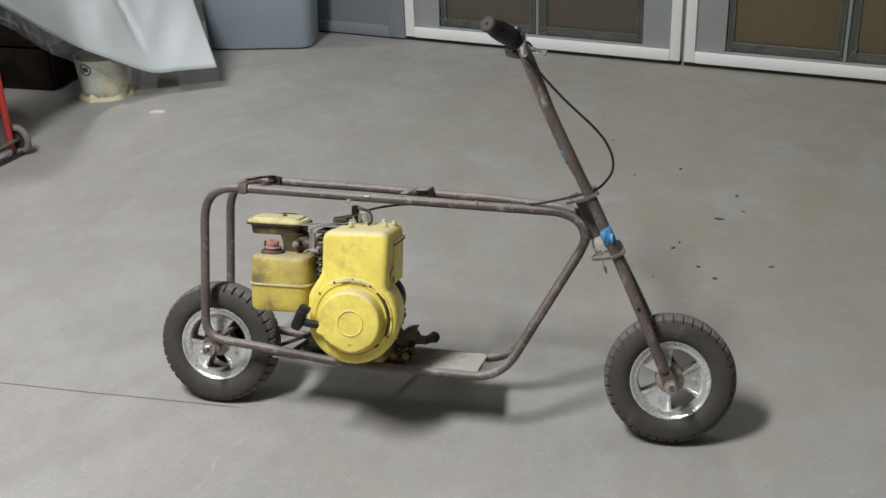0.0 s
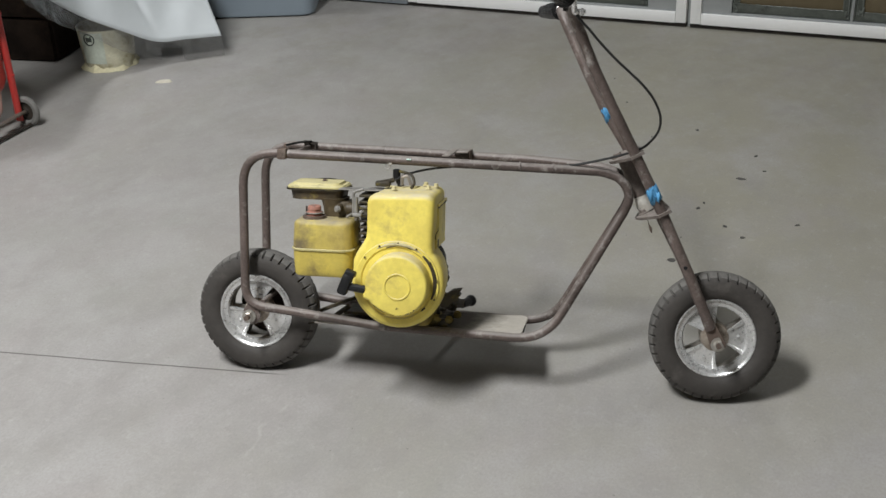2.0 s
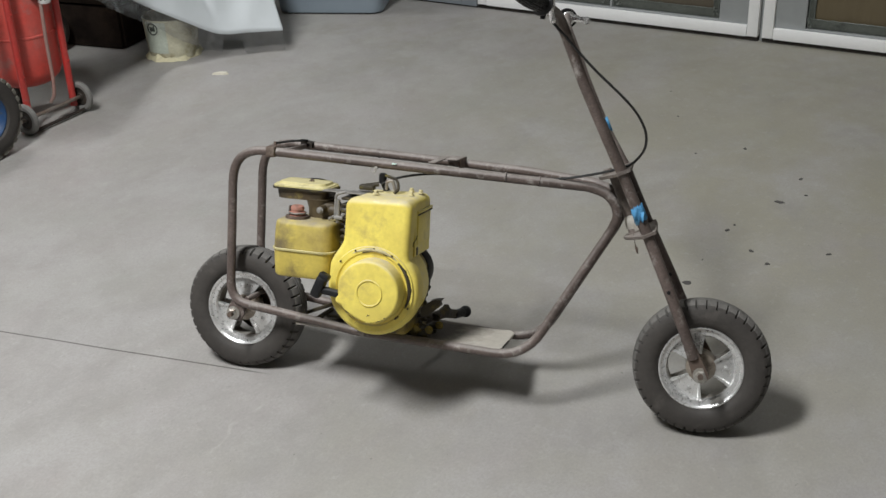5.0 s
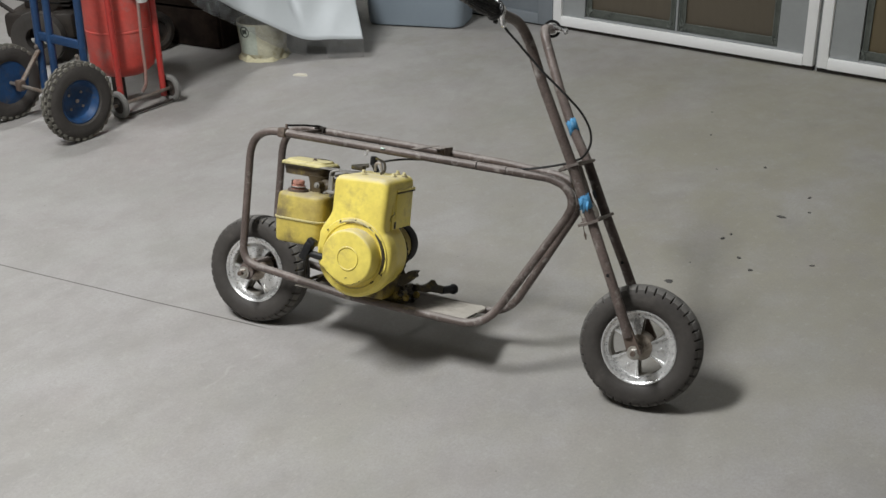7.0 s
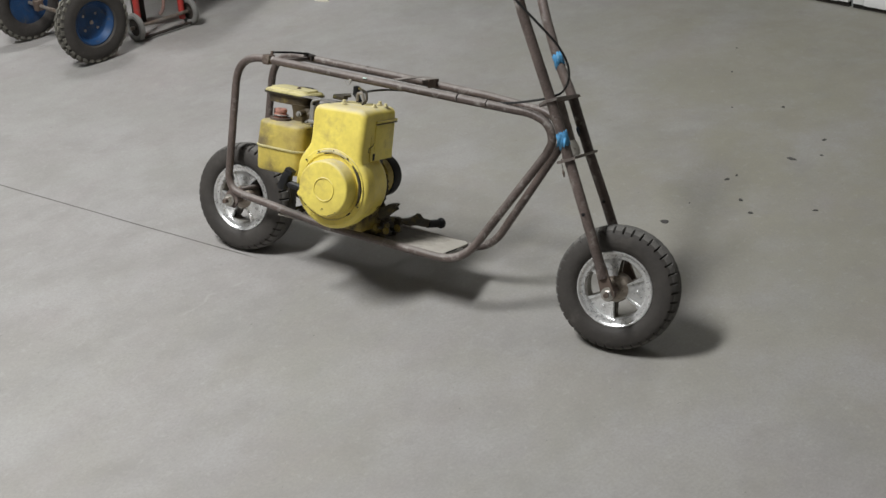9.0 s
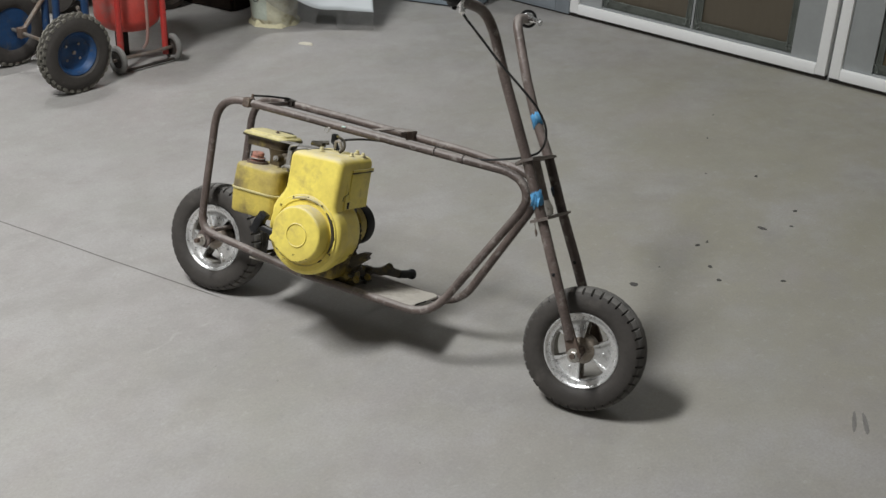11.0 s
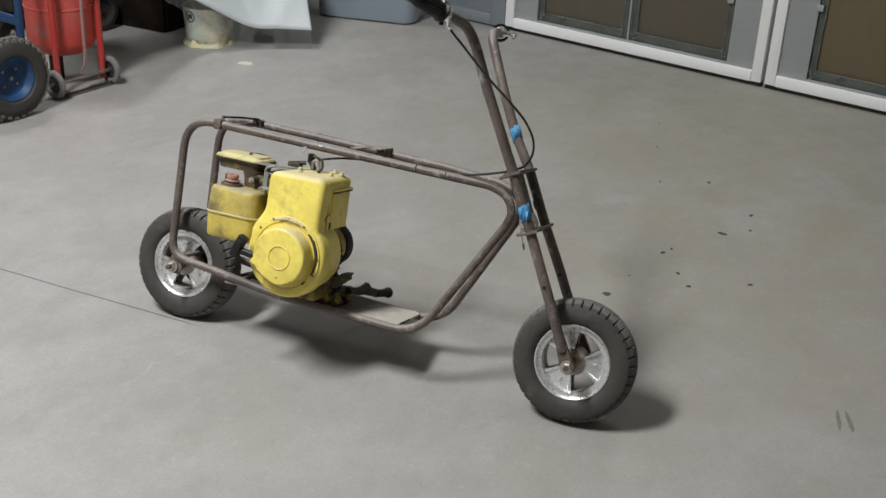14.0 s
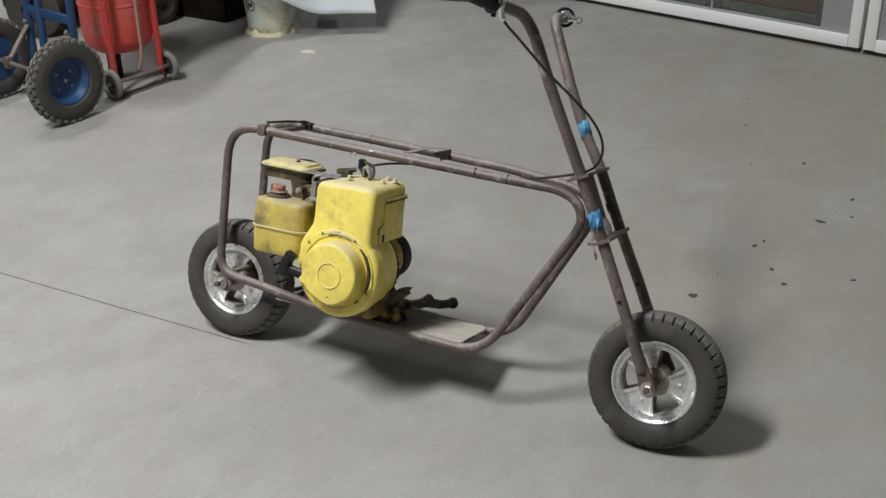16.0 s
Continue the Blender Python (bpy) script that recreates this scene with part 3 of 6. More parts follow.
def glazed_bay(name, x):
    """A white framed panel: grey board, two brown covered panes and crumpled film taped round their edges."""
    w = thing(name, NORTH @ Matrix.Translation((x, 0, 0)), "white wooden frame with brown covered panes edged in film", "window")
    tagged(w, kind="structure")
    # the gap's shade is put in as a dark strip
    part("threshold", box(B(), (0, 0.014, 0), (BAY, 0.1, 0.02)), DARK, w, "dark strip that shades the gap under the frame")
    part("stile", box(B(), (0, 0, 0.02), (0.045, 0.05, TOP), 0.003), WHITE, w)
    part("stile", box(B(), (BAY - 0.045, 0, 0.02), (BAY, 0.05, TOP), 0.003), WHITE, w)
    part("bottom_rail", box(B(), (0.0455, -0.001, 0.018), (BAY - 0.0455, 0.05, 0.064), 0.003), WHITE, w)
    part("top_rail", box(B(), (0.0455, 0, TOP - 0.05), (BAY - 0.0455, 0.05, TOP), 0.003), WHITE, w)
    part("board", box(B(), (0.046, 0.016, 0.0645), (0.168, 0.045, TOP - 0.051), 0.001), GREY_FIELD, w)
    part("board", box(B(), (BAY - 0.168, 0.016, 0.0645), (BAY - 0.046, 0.045, TOP - 0.051), 0.001), GREY_FIELD, w)
    part("board", box(B(), (0.1685, 0.016, 0.0645), (BAY - 0.1685, 0.045, 0.073), 0.001), GREY_FIELD, w)
    half = BAY / 2
    for lo, hi in ((0.172, half - 0.012), (half + 0.012, BAY - 0.172)):
        part("pane", box(B(), (lo, 0.034, 0.0755), (hi, 0.042, TOP - 0.06), 0.001), OLIVE_PANE if x else BROWN_PANE, w, "olive-brown covered glass pane" if x else "brown covered glass pane")
        rnd = random.Random(int(100 * lo) + int(x * 10) + 30)
        # flattened clear film folded round the pane, highlights as pale ridges, corners bunched
        part("film_strip", box(B(), (lo, 0.027, 0.0745), (hi, 0.0335, 0.112), 0.002), GREEN_FILM, w, "grey-green film folded along the pane")
        for e, sgn in ((lo, 1), (hi, -1)):
            part("film_strip", box(B(), (min(e, e + sgn * 0.026), 0.027, 0.1125), (max(e, e + sgn * 0.026), 0.0335, TOP - 0.07), 0.002), GREEN_FILM, w, "grey-green film folded along the pane")
        for a, b in (((lo + 0.004, 0.1), (lo + 0.004, TOP - 0.07)), ((lo + 0.025, 0.112), (lo + 0.025, TOP - 0.07)), ((hi - 0.004, 0.1), (hi - 0.004, TOP - 0.07)), ((hi - 0.025, 0.112), (hi - 0.025, TOP - 0.07)), ((lo + 0.02, 0.112), (hi - 0.02, 0.112))):
            steps = 44
            line, rad = [], []
            for k in range(steps + 1):
                t = k / steps
                line.append((a[0] + (b[0] - a[0]) * t + rnd.uniform(-0.0012, 0.0012), 0.0262 + rnd.uniform(-0.001, 0.001), a[1] + (b[1] - a[1]) * t + rnd.uniform(-0.0012, 0.0012)))
                rad.append(rnd.uniform(0.0012, 0.0036))
            part("film_highlight", tube(B(), line, rad, 6), FILM_EDGE, w, "pale ridge standing for the film's highlight")
        for e in (lo + 0.016, hi - 0.016):
            bm = B()
            for k in range(5):
                p = Vector((e + rnd.uniform(-0.014, 0.014), 0.024, 0.092 + rnd.uniform(-0.014, 0.022)))
                tube(bm, [p, p + Vector((rnd.uniform(-0.012, 0.012), rnd.uniform(-0.008, 0), rnd.uniform(0.006, 0.024)))], [rnd.uniform(0.003, 0.007), 0.002], 6)
            part("film_bunch", bm, FILM_EDGE, w, "bunched clear film in the corner")
        for z in (0.34, 1.1):
            at = hi - 0.012 if lo < half * 0.9 else lo + 0.012
            if abs(at - half) > 0.1:
                part("clip", box(B(), (at - 0.014, 0.006, z), (at + 0.014, 0.02, z + 0.022), 0.002), GREY_FIELD, w, "small pale clip on the edge")
    part("clip", box(B(), (BAY - 0.2, 0.006, 0.325), (BAY - 0.172, 0.02, 0.345), 0.002), GREY_FIELD, w)
    part("clip", box(B(), (0.16, 0.006, 0.36), (0.188, 0.02, 0.385), 0.002), GREY_FIELD, w)
    part("divider", box(B(), (half - 0.011, 0.026, 0.0735), (half + 0.011, 0.045, TOP - 0.055), 0.003), FILM_EDGE, w)
    part("divider", box(B(), (half - 0.006, 0.016, 0.0735), (half + 0.005, 0.0255, TOP - 0.055), 0.002), GREY_FIELD, w, "pale grey strip between the panes")
    part("backing", box(B(), (0.0, 0.052, 0.02), (BAY, 0.09, TOP), 0), DARK, w)
    return w


glazed_bay("window_1", 0)
glazed_bay("window_2", 1.309)
structure("trim", box(B(), (1.2925, 0.03, 0.0), (1.3085, 0.09, 2.08)), GREY_FIELD, "grey mullion strip between the white frames", "trim").matrix_world = NORTH

door = thing("door_1", NORTH @ Matrix.Translation((-0.815, 0, 0)), "closed blue-grey painted panel door beside the white frame", "door")
tagged(door, kind="structure")
part("stile", box(B(), (0.0, 0, 0.008), (0.085, 0.045, 2.07), 0.003), DOOR, door)
part("stile", box(B(), (0.73, 0, 0.008), (0.812, 0.045, 2.07), 0.003), DOOR, door)
part("bottom_rail", box(B(), (0.0855, 0, 0.008), (0.7295, 0.045, 0.06), 0.003), DOOR, door)
part("panel", box(B(), (0.083, 0.018, 0.058), (0.732, 0.04, 2.0), 0.002), DOOR, door)
part("top_rail", box(B(), (0.0855, 0, 1.98), (0.7295, 0.045, 2.07), 0.003), DOOR, door)
part("sill", box(B(), (0, 0.012, 0), (0.812, 0.1, 0.008)), DARK, door, "dark threshold strip")


# ---- things along the back ----
def slim_bin():
    t = thing("storage_bin", pose(-2.503, 4.329, 0, 0, 0, 21), "grey-blue plastic bin standing by the door", "bin")
    bm = B()

    def ring(z, grow, r=0.055, hx=0.245, hy=0.125):
        hx, hy = hx + grow, hy + grow
        pts = []
        for cx, cy, a0 in ((hx - r, hy - r, 0), (-hx + r, hy - r, 90), (-hx + r, -hy + r, 180), (hx - r, -hy + r, 270)):
            pts += [(cx + r * math.cos(radians(a0 + 90 * k / 6)), cy + r * math.sin(radians(a0 + 90 * k / 6))) for k in range(7)]
        return [bm.verts.new((x, y, z)) for x, y in pts]

    rings = [ring(0.004, -0.012), ring(0.008, -0.004), ring(0.02, 0.0), ring(0.3, 0.012), ring(0.58, 0.024), ring(0.585, 0.036), ring(0.61, 0.038), ring(0.615, 0.03), ring(0.58, 0.018), ring(0.02, -0.006)]
    n = len(rings[0])
    for a, b in zip(rings, rings[1:]):
        for k in range(n):
            bm.faces.new((a[k], a[(k + 1) % n], b[(k + 1) % n], b[k]))
    bm.faces.new(rings[0][::-1])
    bm.faces.new(rings[-1])
    part("body", bm, BIN, t)
    bm = B()
    box(bm, (-0.2, -0.08, 0.0), (0.2, 0.08, 0.006), 0.002)
    part("base_foot", bm, DARK, t)
    return t


slim_bin()


def spline(points, t):
    """A smooth point on a line of control points, t from 0 to 1."""
    n = len(points) - 1
    i = min(int(t * n), n - 1)
    f = t * n - i
    p = [Vector(points[max(0, min(n, i + k))]) for k in (-1, 0, 1, 2)]
    return 0.5 * ((2 * p[1]) + (p[2] - p[0]) * f + (2 * p[0] - 5 * p[1] + 4 * p[2] - p[3]) * f * f + (3 * p[1] - p[0] - 3 * p[2] + p[3]) * f ** 3)


LOW = [(-2.305, 3.655, 0.082), (-2.41, 3.565, 0.086), (-2.495, 3.475, 0.096), (-2.575, 3.37, 0.165), (-2.655, 3.26, 0.245), (-2.62, 3.07, 0.36), (-2.56, 2.88, 0.475), (-2.50, 2.69, 0.585)]
HIGH = [(-2.73, 4.0, 0.62), (-2.77, 3.86, 0.68), (-2.85, 3.70, 0.76), (-2.9, 3.52, 0.84), (-2.94, 3.34, 0.9), (-2.93, 3.14, 0.96), (-2.88, 2.94, 1.02), (-2.82, 2.76, 1.07)]


def sheet():
    t = thing("plastic_sheet", pose(0.003, -0.022, 0) @ Matrix.Scale(1.016, 4), "white plastic sheet with clear crumpled hem draped over clutter", "sheet")
    bm = B()
    nu, nv = 70, 36
    grid = []
    for i in range(nu + 1):
        a, b = spline(LOW, i / nu), spline(HIGH, i / nu)
        row = []
        for j in range(nv + 1):
            f = j / nv
            p = a.lerp(b, f)
            out = Vector((0.55, -0.62, 0.56))
            fold = noise.noise(Vector((i / nu * 5.0 + f * 1.2, f * 1.6, 0.3))) * 0.014 + noise.noise(Vector((i / nu * 13, f * 4.5, 5.0))) * 0.0035
            ridge = abs(noise.noise(Vector((i / nu * 6 + f * 2.5, f * 1.0, 9.0)))) * 0.014
            edge = min(1.0, 5 * f) * min(1.0, 8 * i / nu)
            crease = math.exp(-((i / nu - 0.27 - 0.16 * f) / 0.016) ** 2) * 0.026 * min(1.0, f * 3)
            p = p + out * ((fold - ridge - crease) * edge + 0.03 * math.sin(math.pi * f) * min(1.0, 8 * i / nu))
            row.append(bm.verts.new(p))
        # carried on unseen over the clutter behind, to block the left lamp
        for k in range(1, 9):
            f = k / 8
            row.append(bm.verts.new(b + Vector((-0.95 * f, 0.25 * f, 0.16 * math.sin(math.pi * f * 0.75) + 0.03 * noise.noise(Vector((i / nu * 4, f * 3, 2.0))) * f))))
        grid.append(row)
    for i in range(nu):
        for j in range(nv + 8):
            bm.faces.new((grid[i][j], grid[i + 1][j], grid[i + 1][j + 1], grid[i][j + 1]))
    ob = part("white_sheet", bm, SHEET, t, "white plastic sheet", sharp=60)
    s = ob.modifiers.new("thickness", "SOLIDIFY")
    s.thickness = 0.002
    bm = B()
    rows = []
    nh = 160
    for i in range(nh + 1):
        u = i / nh
        a = spline(LOW, u)
        drop = (0.078 if u < 0.17 else 0.03 if u < 0.27 else 0.075) + 0.006 * math.sin(u * 19)
        rows.append([])
        for j in range(11):
            f = j / 10
            p = a + Vector((0.12 * drop * f, -0.12 * drop * f, -drop * f))
            p += Vector((noise.noise(Vector((u * 24, f * 2, 2))), noise.noise(Vector((u * 24, f * 2, 7))), 0)) * 0.012 * f + Vector((0.5, -0.6, 0.5)) * noise.noise(Vector((u * 60, f * 7, 4))) * 0.006 * min(1.0, 3 * f)
            p.z = max(p.z, 0.004)
            rows[-1].append(bm.verts.new(p))
    for i in range(nh):
        for j in range(10):
            bm.faces.new((rows[i][j], rows[i + 1][j], rows[i + 1][j + 1], rows[i][j + 1]))
    part("clear_hem", bm, FILM, t, "clear glossy plastic hem", sharp=60)
    return t


sheet()


def bucket():
    t = thing("plastic_bucket", pose(-2.736, 3.459, 0, 0, 0, -62), "cream plastic bucket with caked residue and a torn label", "bucket")
    rot = pose(0, 0, 0, 90)
    bm = B()
    lathe(bm, [(0.003, 0), (0.003, 0.096), (0.008, 0.101), (0.1, 0.108), (0.16, 0.112), (0.168, 0.114), (0.172, 0.113), (0.17, 0.109), (0.02, 0.097), (0.015, 0)], 48, rot)
    part("body", bm, BUCKET, t)
    bm = B()
    for k in range(40):
        a = 2 * math.pi * k / 40
        r = 0.1 + 0.018 * noise.noise(Vector((math.cos(a) * 3, math.sin(a) * 3, 1)))
        h = 0.022 + 0.016 * noise.noise(Vector((math.cos(a) * 4, math.sin(a) * 4, 8)))
        lo, hi = bm.verts.new((r * 1.12 * math.cos(a), r * 1.12 * math.sin(a), 0.001)), bm.verts.new((r * math.cos(a), r * math.sin(a), max(0.01, h)))
        bm.verts.new((0.099 * math.cos(a), 0.099 * math.sin(a), max(0.01, h) + 0.006))
    bm.verts.ensure_lookup_table()
    v = list(bm.verts)
    for k in range(40):
        a, b = 3 * k, 3 * ((k + 1) % 40)
        bm.faces.new((v[a], v[b], v[b + 1], v[a + 1]))
        bm.faces.new((v[a + 1], v[b + 1], v[b + 2], v[a + 2]))
    part("residue", bm, CREAM_SPILL, t, "dried cream residue round the base")
    # label patch, bent round the side, with a barred ring and text bars

    def patch(name, a0, a1, z0, z1, lift, mat, label=""):
        bm = B()
        n = 10
        col = []
        for k in range(n + 1):
            a = radians(a0 + (a1 - a0) * k / n)
            col.append([bm.verts.new(((0.1005 + 0.068 * z + lift) * math.cos(a), (0.1005 + 0.068 * z + lift) * math.sin(a), z)) for z in (z0, z1)])
        for k in range(n):
            bm.faces.new((col[k][0], col[k + 1][0], col[k + 1][1], col[k][1]))
        return part(name, bm, mat, t, label)

    patch("label", -52, 2, 0.035, 0.165, 0.002, LABEL, "pale green printed label")
    bm = B()
    ring = []
    for k in range(28):
        a = 2 * math.pi * k / 28
        z = 0.137 + 0.023 * math.sin(a)
        ang = radians(-28) + 0.023 * math.cos(a) / 0.11
        r = 0.1005 + 0.068 * z + 0.0035
        ring.append((r * math.cos(ang), r * math.sin(ang), z))
    tube(bm, ring, 0.0022, 6, closed=True)
    tube(bm, [ring[18], ring[4]], 0.002, 6)
    part("warning_ring", bm, PRINT, t)
    patch("warning_mark", -35, -21, 0.128, 0.146, 0.003, PRINT)
    return t


bucket()


def wheel_solid(parent, at, r, w, name="wheel"):
    bm = B()
    lathe(bm, [(-w * 0.3, r * 0.62), (-w * 0.5, r * 0.7), (-w * 0.5, r * 0.9), (-w * 0.25, r), (w * 0.25, r), (w * 0.5, r * 0.9), (w * 0.5, r * 0.7), (w * 0.3, r * 0.62)], 36, Matrix.Translation(at), close=True)
    tyre = part(name, bm, GREY_RUBBER, parent, "small grey solid rubber wheel")
    bm = B()
    lathe(bm, [(-w * 0.35, 0), (-w * 0.35, r * 0.2), (-w * 0.1, r * 0.25), (-w * 0.1, r * 0.63), (w * 0.1, r * 0.63), (w * 0.1, r * 0.25), (w * 0.6, r * 0.2), (w * 0.6, 0)], 24, Matrix.Translation(at))
    part("hub", bm, DARK, tyre)
    return tyre


def blast_cart():
    t = thing("pressure_tank", pose(-2.614, 2.681, 0), "dusty red pressure tank on a two-wheeled red frame", "tank")
    up = pose(-0.128, 0.002, 0, 90)
    R = 0.131
    bm = B()
    lathe(bm, [(0.118, 0), (0.12, 0.05), (0.132, 0.09), (0.155, 0.119), (0.185, R), (0.31, R), (0.312, R + 0.0025), (0.318, R + 0.0025), (0.32, R), (0.49, R)], 56, up)
    part("tank", bm, RED, t)
    bm = B()
    lathe(bm, [(0.49, R), (0.515, R - 0.006), (0.55, 0.113), (0.58, 0.08), (0.595, 0.05), (0.6, 0.03), (0.65, 0.03), (0.655, 0.0)], 56, up)
    part("tank_dome", bm, DUST, t, "dust-caked top of the tank")
    for y in (-0.132, 0.078):
        bm = B()
        tube(bm, rounded([(0.0, y, 0.03), (0.0, y, 0.62), (-0.06, y * 0.9, 0.75)], 0.04), 0.0125, 10)
        bolt(bm, (0.0125, y, 0.2), (1, 0, 0), 0.004)
        bolt(bm, (0.0125, y, 0.42), (1, 0, 0), 0.004)
        part("leg", bm, RED_LEG, t)
    for y in (-0.158, 0.105):
        wheel_solid(t, (0.012, y, 0.056), 0.055, 0.021)
    part("axle", tube(B(), [(0.012, -0.18, 0.056), (0.012, 0.127, 0.056)], 0.007, 10), BARE, t)
    part("foot_bar", tube(B(), rounded([(-0.02, -0.16, 0.012), (0.03, -0.16, 0.012), (0.03, 0.11, 0.012), (-0.02, 0.11, 0.012)], 0.02), 0.006, 8), DARK, t)
    part("skid", box(B(), (-0.2, -0.02, 0.0), (-0.16, 0.02, 0.14), 0.004), DARK, t, "dark support under the tank")
    hose = rounded([(0.02, 0.0, 0.62), (0.03, -0.01, 0.5), (0.02, -0.012, 0.3), (0.022, -0.015, 0.16), (0.018, -0.02, 0.1), (0.0, -0.026, 0.075)], 0.05)
    part("hose", tube(B(), hose, 0.0062, 10), DUST, t, "dusty reddish hose hanging down the tank")
    bm = B()
    lathe(bm, [(0.45, 0), (0.45, 0.02), (0.455, 0.022), (0.53, 0.022), (0.535, 0.013), (0.57, 0.013), (0.57, 0)], 24, pose(0.03, 0.005, -0.02, 90))
    cup = part("filter_cup", bm, WHITE_PLASTIC, t, "white slotted moisture filter cup")
    bm = B()
    for k in range(10):
        a = 2 * math.pi * k / 10
        box(bm, (-0.002, -0.0025, 0.463), (0.002, 0.0025, 0.5), 0, m=pose(0.03 + 0.0215 * math.cos(a), 0.005 + 0.0215 * math.sin(a), -0.02, 0, 0, math.degrees(a)))
    part("slot", bm, DARK, cup)
    bm = B()
    box(bm, (0.0, -0.035, 0.45), (0.028, -0.008, 0.60), 0.006)
    lathe(bm, [(0.55, 0), (0.55, 0.016), (0.63, 0.016), (0.63, 0)], 16, pose(0.016, 0.0, 0, 90))
    part("valve", bm, RUST, t, "rusty brass valve")
    return t


blast_cart()


def pneumatic(parent, x, side):
    """A hand-truck wheel with a knobbly tyre and a dished blue rim; its axle lies along x."""
    m = pose(x, 0, 0.166, 0, 0, -90 if side > 0 else 90)
    bm = B()
    prof = [(-0.002, 0.088), (-0.012, 0.098), (-0.017, 0.12), (-0.015, 0.14), (-0.007, 0.153), (0.014, 0.158), (0.033, 0.154), (0.043, 0.14), (0.046, 0.12), (0.042, 0.098), (0.03, 0.088)]
    lathe(bm, prof, 64, m, close=True)
    wheel = part("wheel", bm, RUBBER, parent, "knobbly pneumatic wheel with a blue rim")
    bm = B()
    for row, (y, n) in enumerate(((-0.006, 30), (0.0075, 30), (0.021, 30), (0.0345, 30))):
        for k in range(n):
            a = 360 * (k + 0.5 * (row % 2)) / n
            box(bm, (-0.0088, y - 0.0048, 0.148), (0.0088, y + 0.0048, 0.1655 - 0.0055 * (abs(y - 0.0142) > 0.015)), 0.0, m=m @ pose(0, 0, 0, 0, a, 0))
    tagged(part("tread", bm, KNOB, wheel, "dusty tread lugs"), kind="stuff")
    bm = B()
    lathe(bm, [(0.034, 0.093), (0.036, 0.087), (0.031, 0.081), (0.007, 0.07), (0.001, 0.058), (0.001, 0.03), (0.005, 0.024), (0.006, 0.0), (-0.012, 0), (-0.006, 0.093)], 40, m)
    rim = part("rim", bm, BLUE_RIM, wheel)
    for k in range(4):
        a = radians(45 + 90 * k)
        part("rim_bolt", bolt(B(), m @ Vector((0.042 * math.cos(a), 0.001, 0.042 * math.sin(a))), m.to_3x3() @ Vector((0, 1, 0)), 0.004), BARE, wheel)
    return wheel


def hand_truck():
    t = thing("hand_truck", pose(-2.546, 2.294, 0) @ Matrix.Scale(0.9, 4), "blue steel hand truck with knobbly pneumatic wheels", "hand truck")
    pneumatic(t, 0, 1)
    pneumatic(t, -0.455, -1)
    part("axle", tube(B(), [(0.012, 0, 0.166), (-0.467, 0, 0.166)], 0.008, 12), BARE, t)
    for x in (-0.085, -0.30, -0.385):
        part("rail", tube(B(), rounded([(x, 0.12, 0.03), (x, 0.145, 0.6), (x, 0.152, 1.15)], 0.05), 0.0165, 12), BLUE, t)
    for z in (0.353, 0.75):
        part("crossbar", box(B(), (-0.385, 0.124, z - 0.018), (-0.085, 0.142, z + 0.018), 0.003), BLUE, t)
    part("toe_plate", box(B(), (-0.41, 0.12, 0.004), (-0.08, 0.16, 0.01), 0.001), DARK, t)
    for x in (-0.095, -0.372):
        bm = B()
        tube(bm, [(x, 0.0, 0.17), (x, 0.116, 0.295)], 0.010, 10)
        bolt(bm, (x, 0.108, 0.31), (0, -1, 0), 0.008, 0.008)
        part("bracket", bm, BARE, t)
        part("mount", box(B(), (x - 0.016, -0.018, 0.145), (x + 0.016, 0.016, 0.19), 0.004), RUST, t)
    part("brace", tube(B(), [(-0.35, 0.03, 0.15), (-0.1, 0.02, 0.15)], 0.006, 8), BARE, t)
    return t


hand_truck()


def tiller():
    t = thing("garden_machine", pose(-3.6, 2.97, 0, 0, 0, 32) @ Matrix.Scale(0.85, 4), "dark oily garden machine with a black engine and tyre", "machine")
    bm = B()
    box(bm, (-0.2, -0.16, 0.12), (0.18, 0.16, 0.26), 0.03)
    lathe(bm, [(-0.06, 0), (-0.06, 0.11), (0.06, 0.11), (0.07, 0.08), (0.07, 0)], 28, pose(0.02, 0.0, 0.3, 90))
    box(bm, (-0.12, -0.05, 0.26), (0.02, 0.08, 0.42), 0.015)
    part("engine", bm, DARK, t)
    bm = B()
    for k in range(6):
        box(bm, (0.02, -0.09, 0.28 + 0.022 * k), (0.15, 0.09, 0.288 + 0.022 * k), 0.002)
    part("fins", bm, DARK, t)
    for y in (-0.2, 0.2):
        bm = B()
        lathe(bm, [(-0.03, 0.06), (-0.042, 0.1), (-0.03, 0.14), (0.03, 0.14), (0.042, 0.1), (0.03, 0.06)], 40, pose(0, y, 0.141), close=True)
        part("wheel", bm, RUBBER, t)
    for y in (-0.12, 0.12):
        part("handle", tube(B(), rounded([(-0.1, y, 0.22), (-0.35, y * 1.2, 0.42), (-0.75, y * 1.5, 0.8)], 0.1), 0.012, 10), DARK, t)
    part("cable", tube(B(), rounded([(0.1, -0.1, 0.3), (0.0, -0.3, 0.36), (-0.5, -0.34, 0.5)], 0.15), 0.005, 8), CABLE, t)
    return t


tiller()


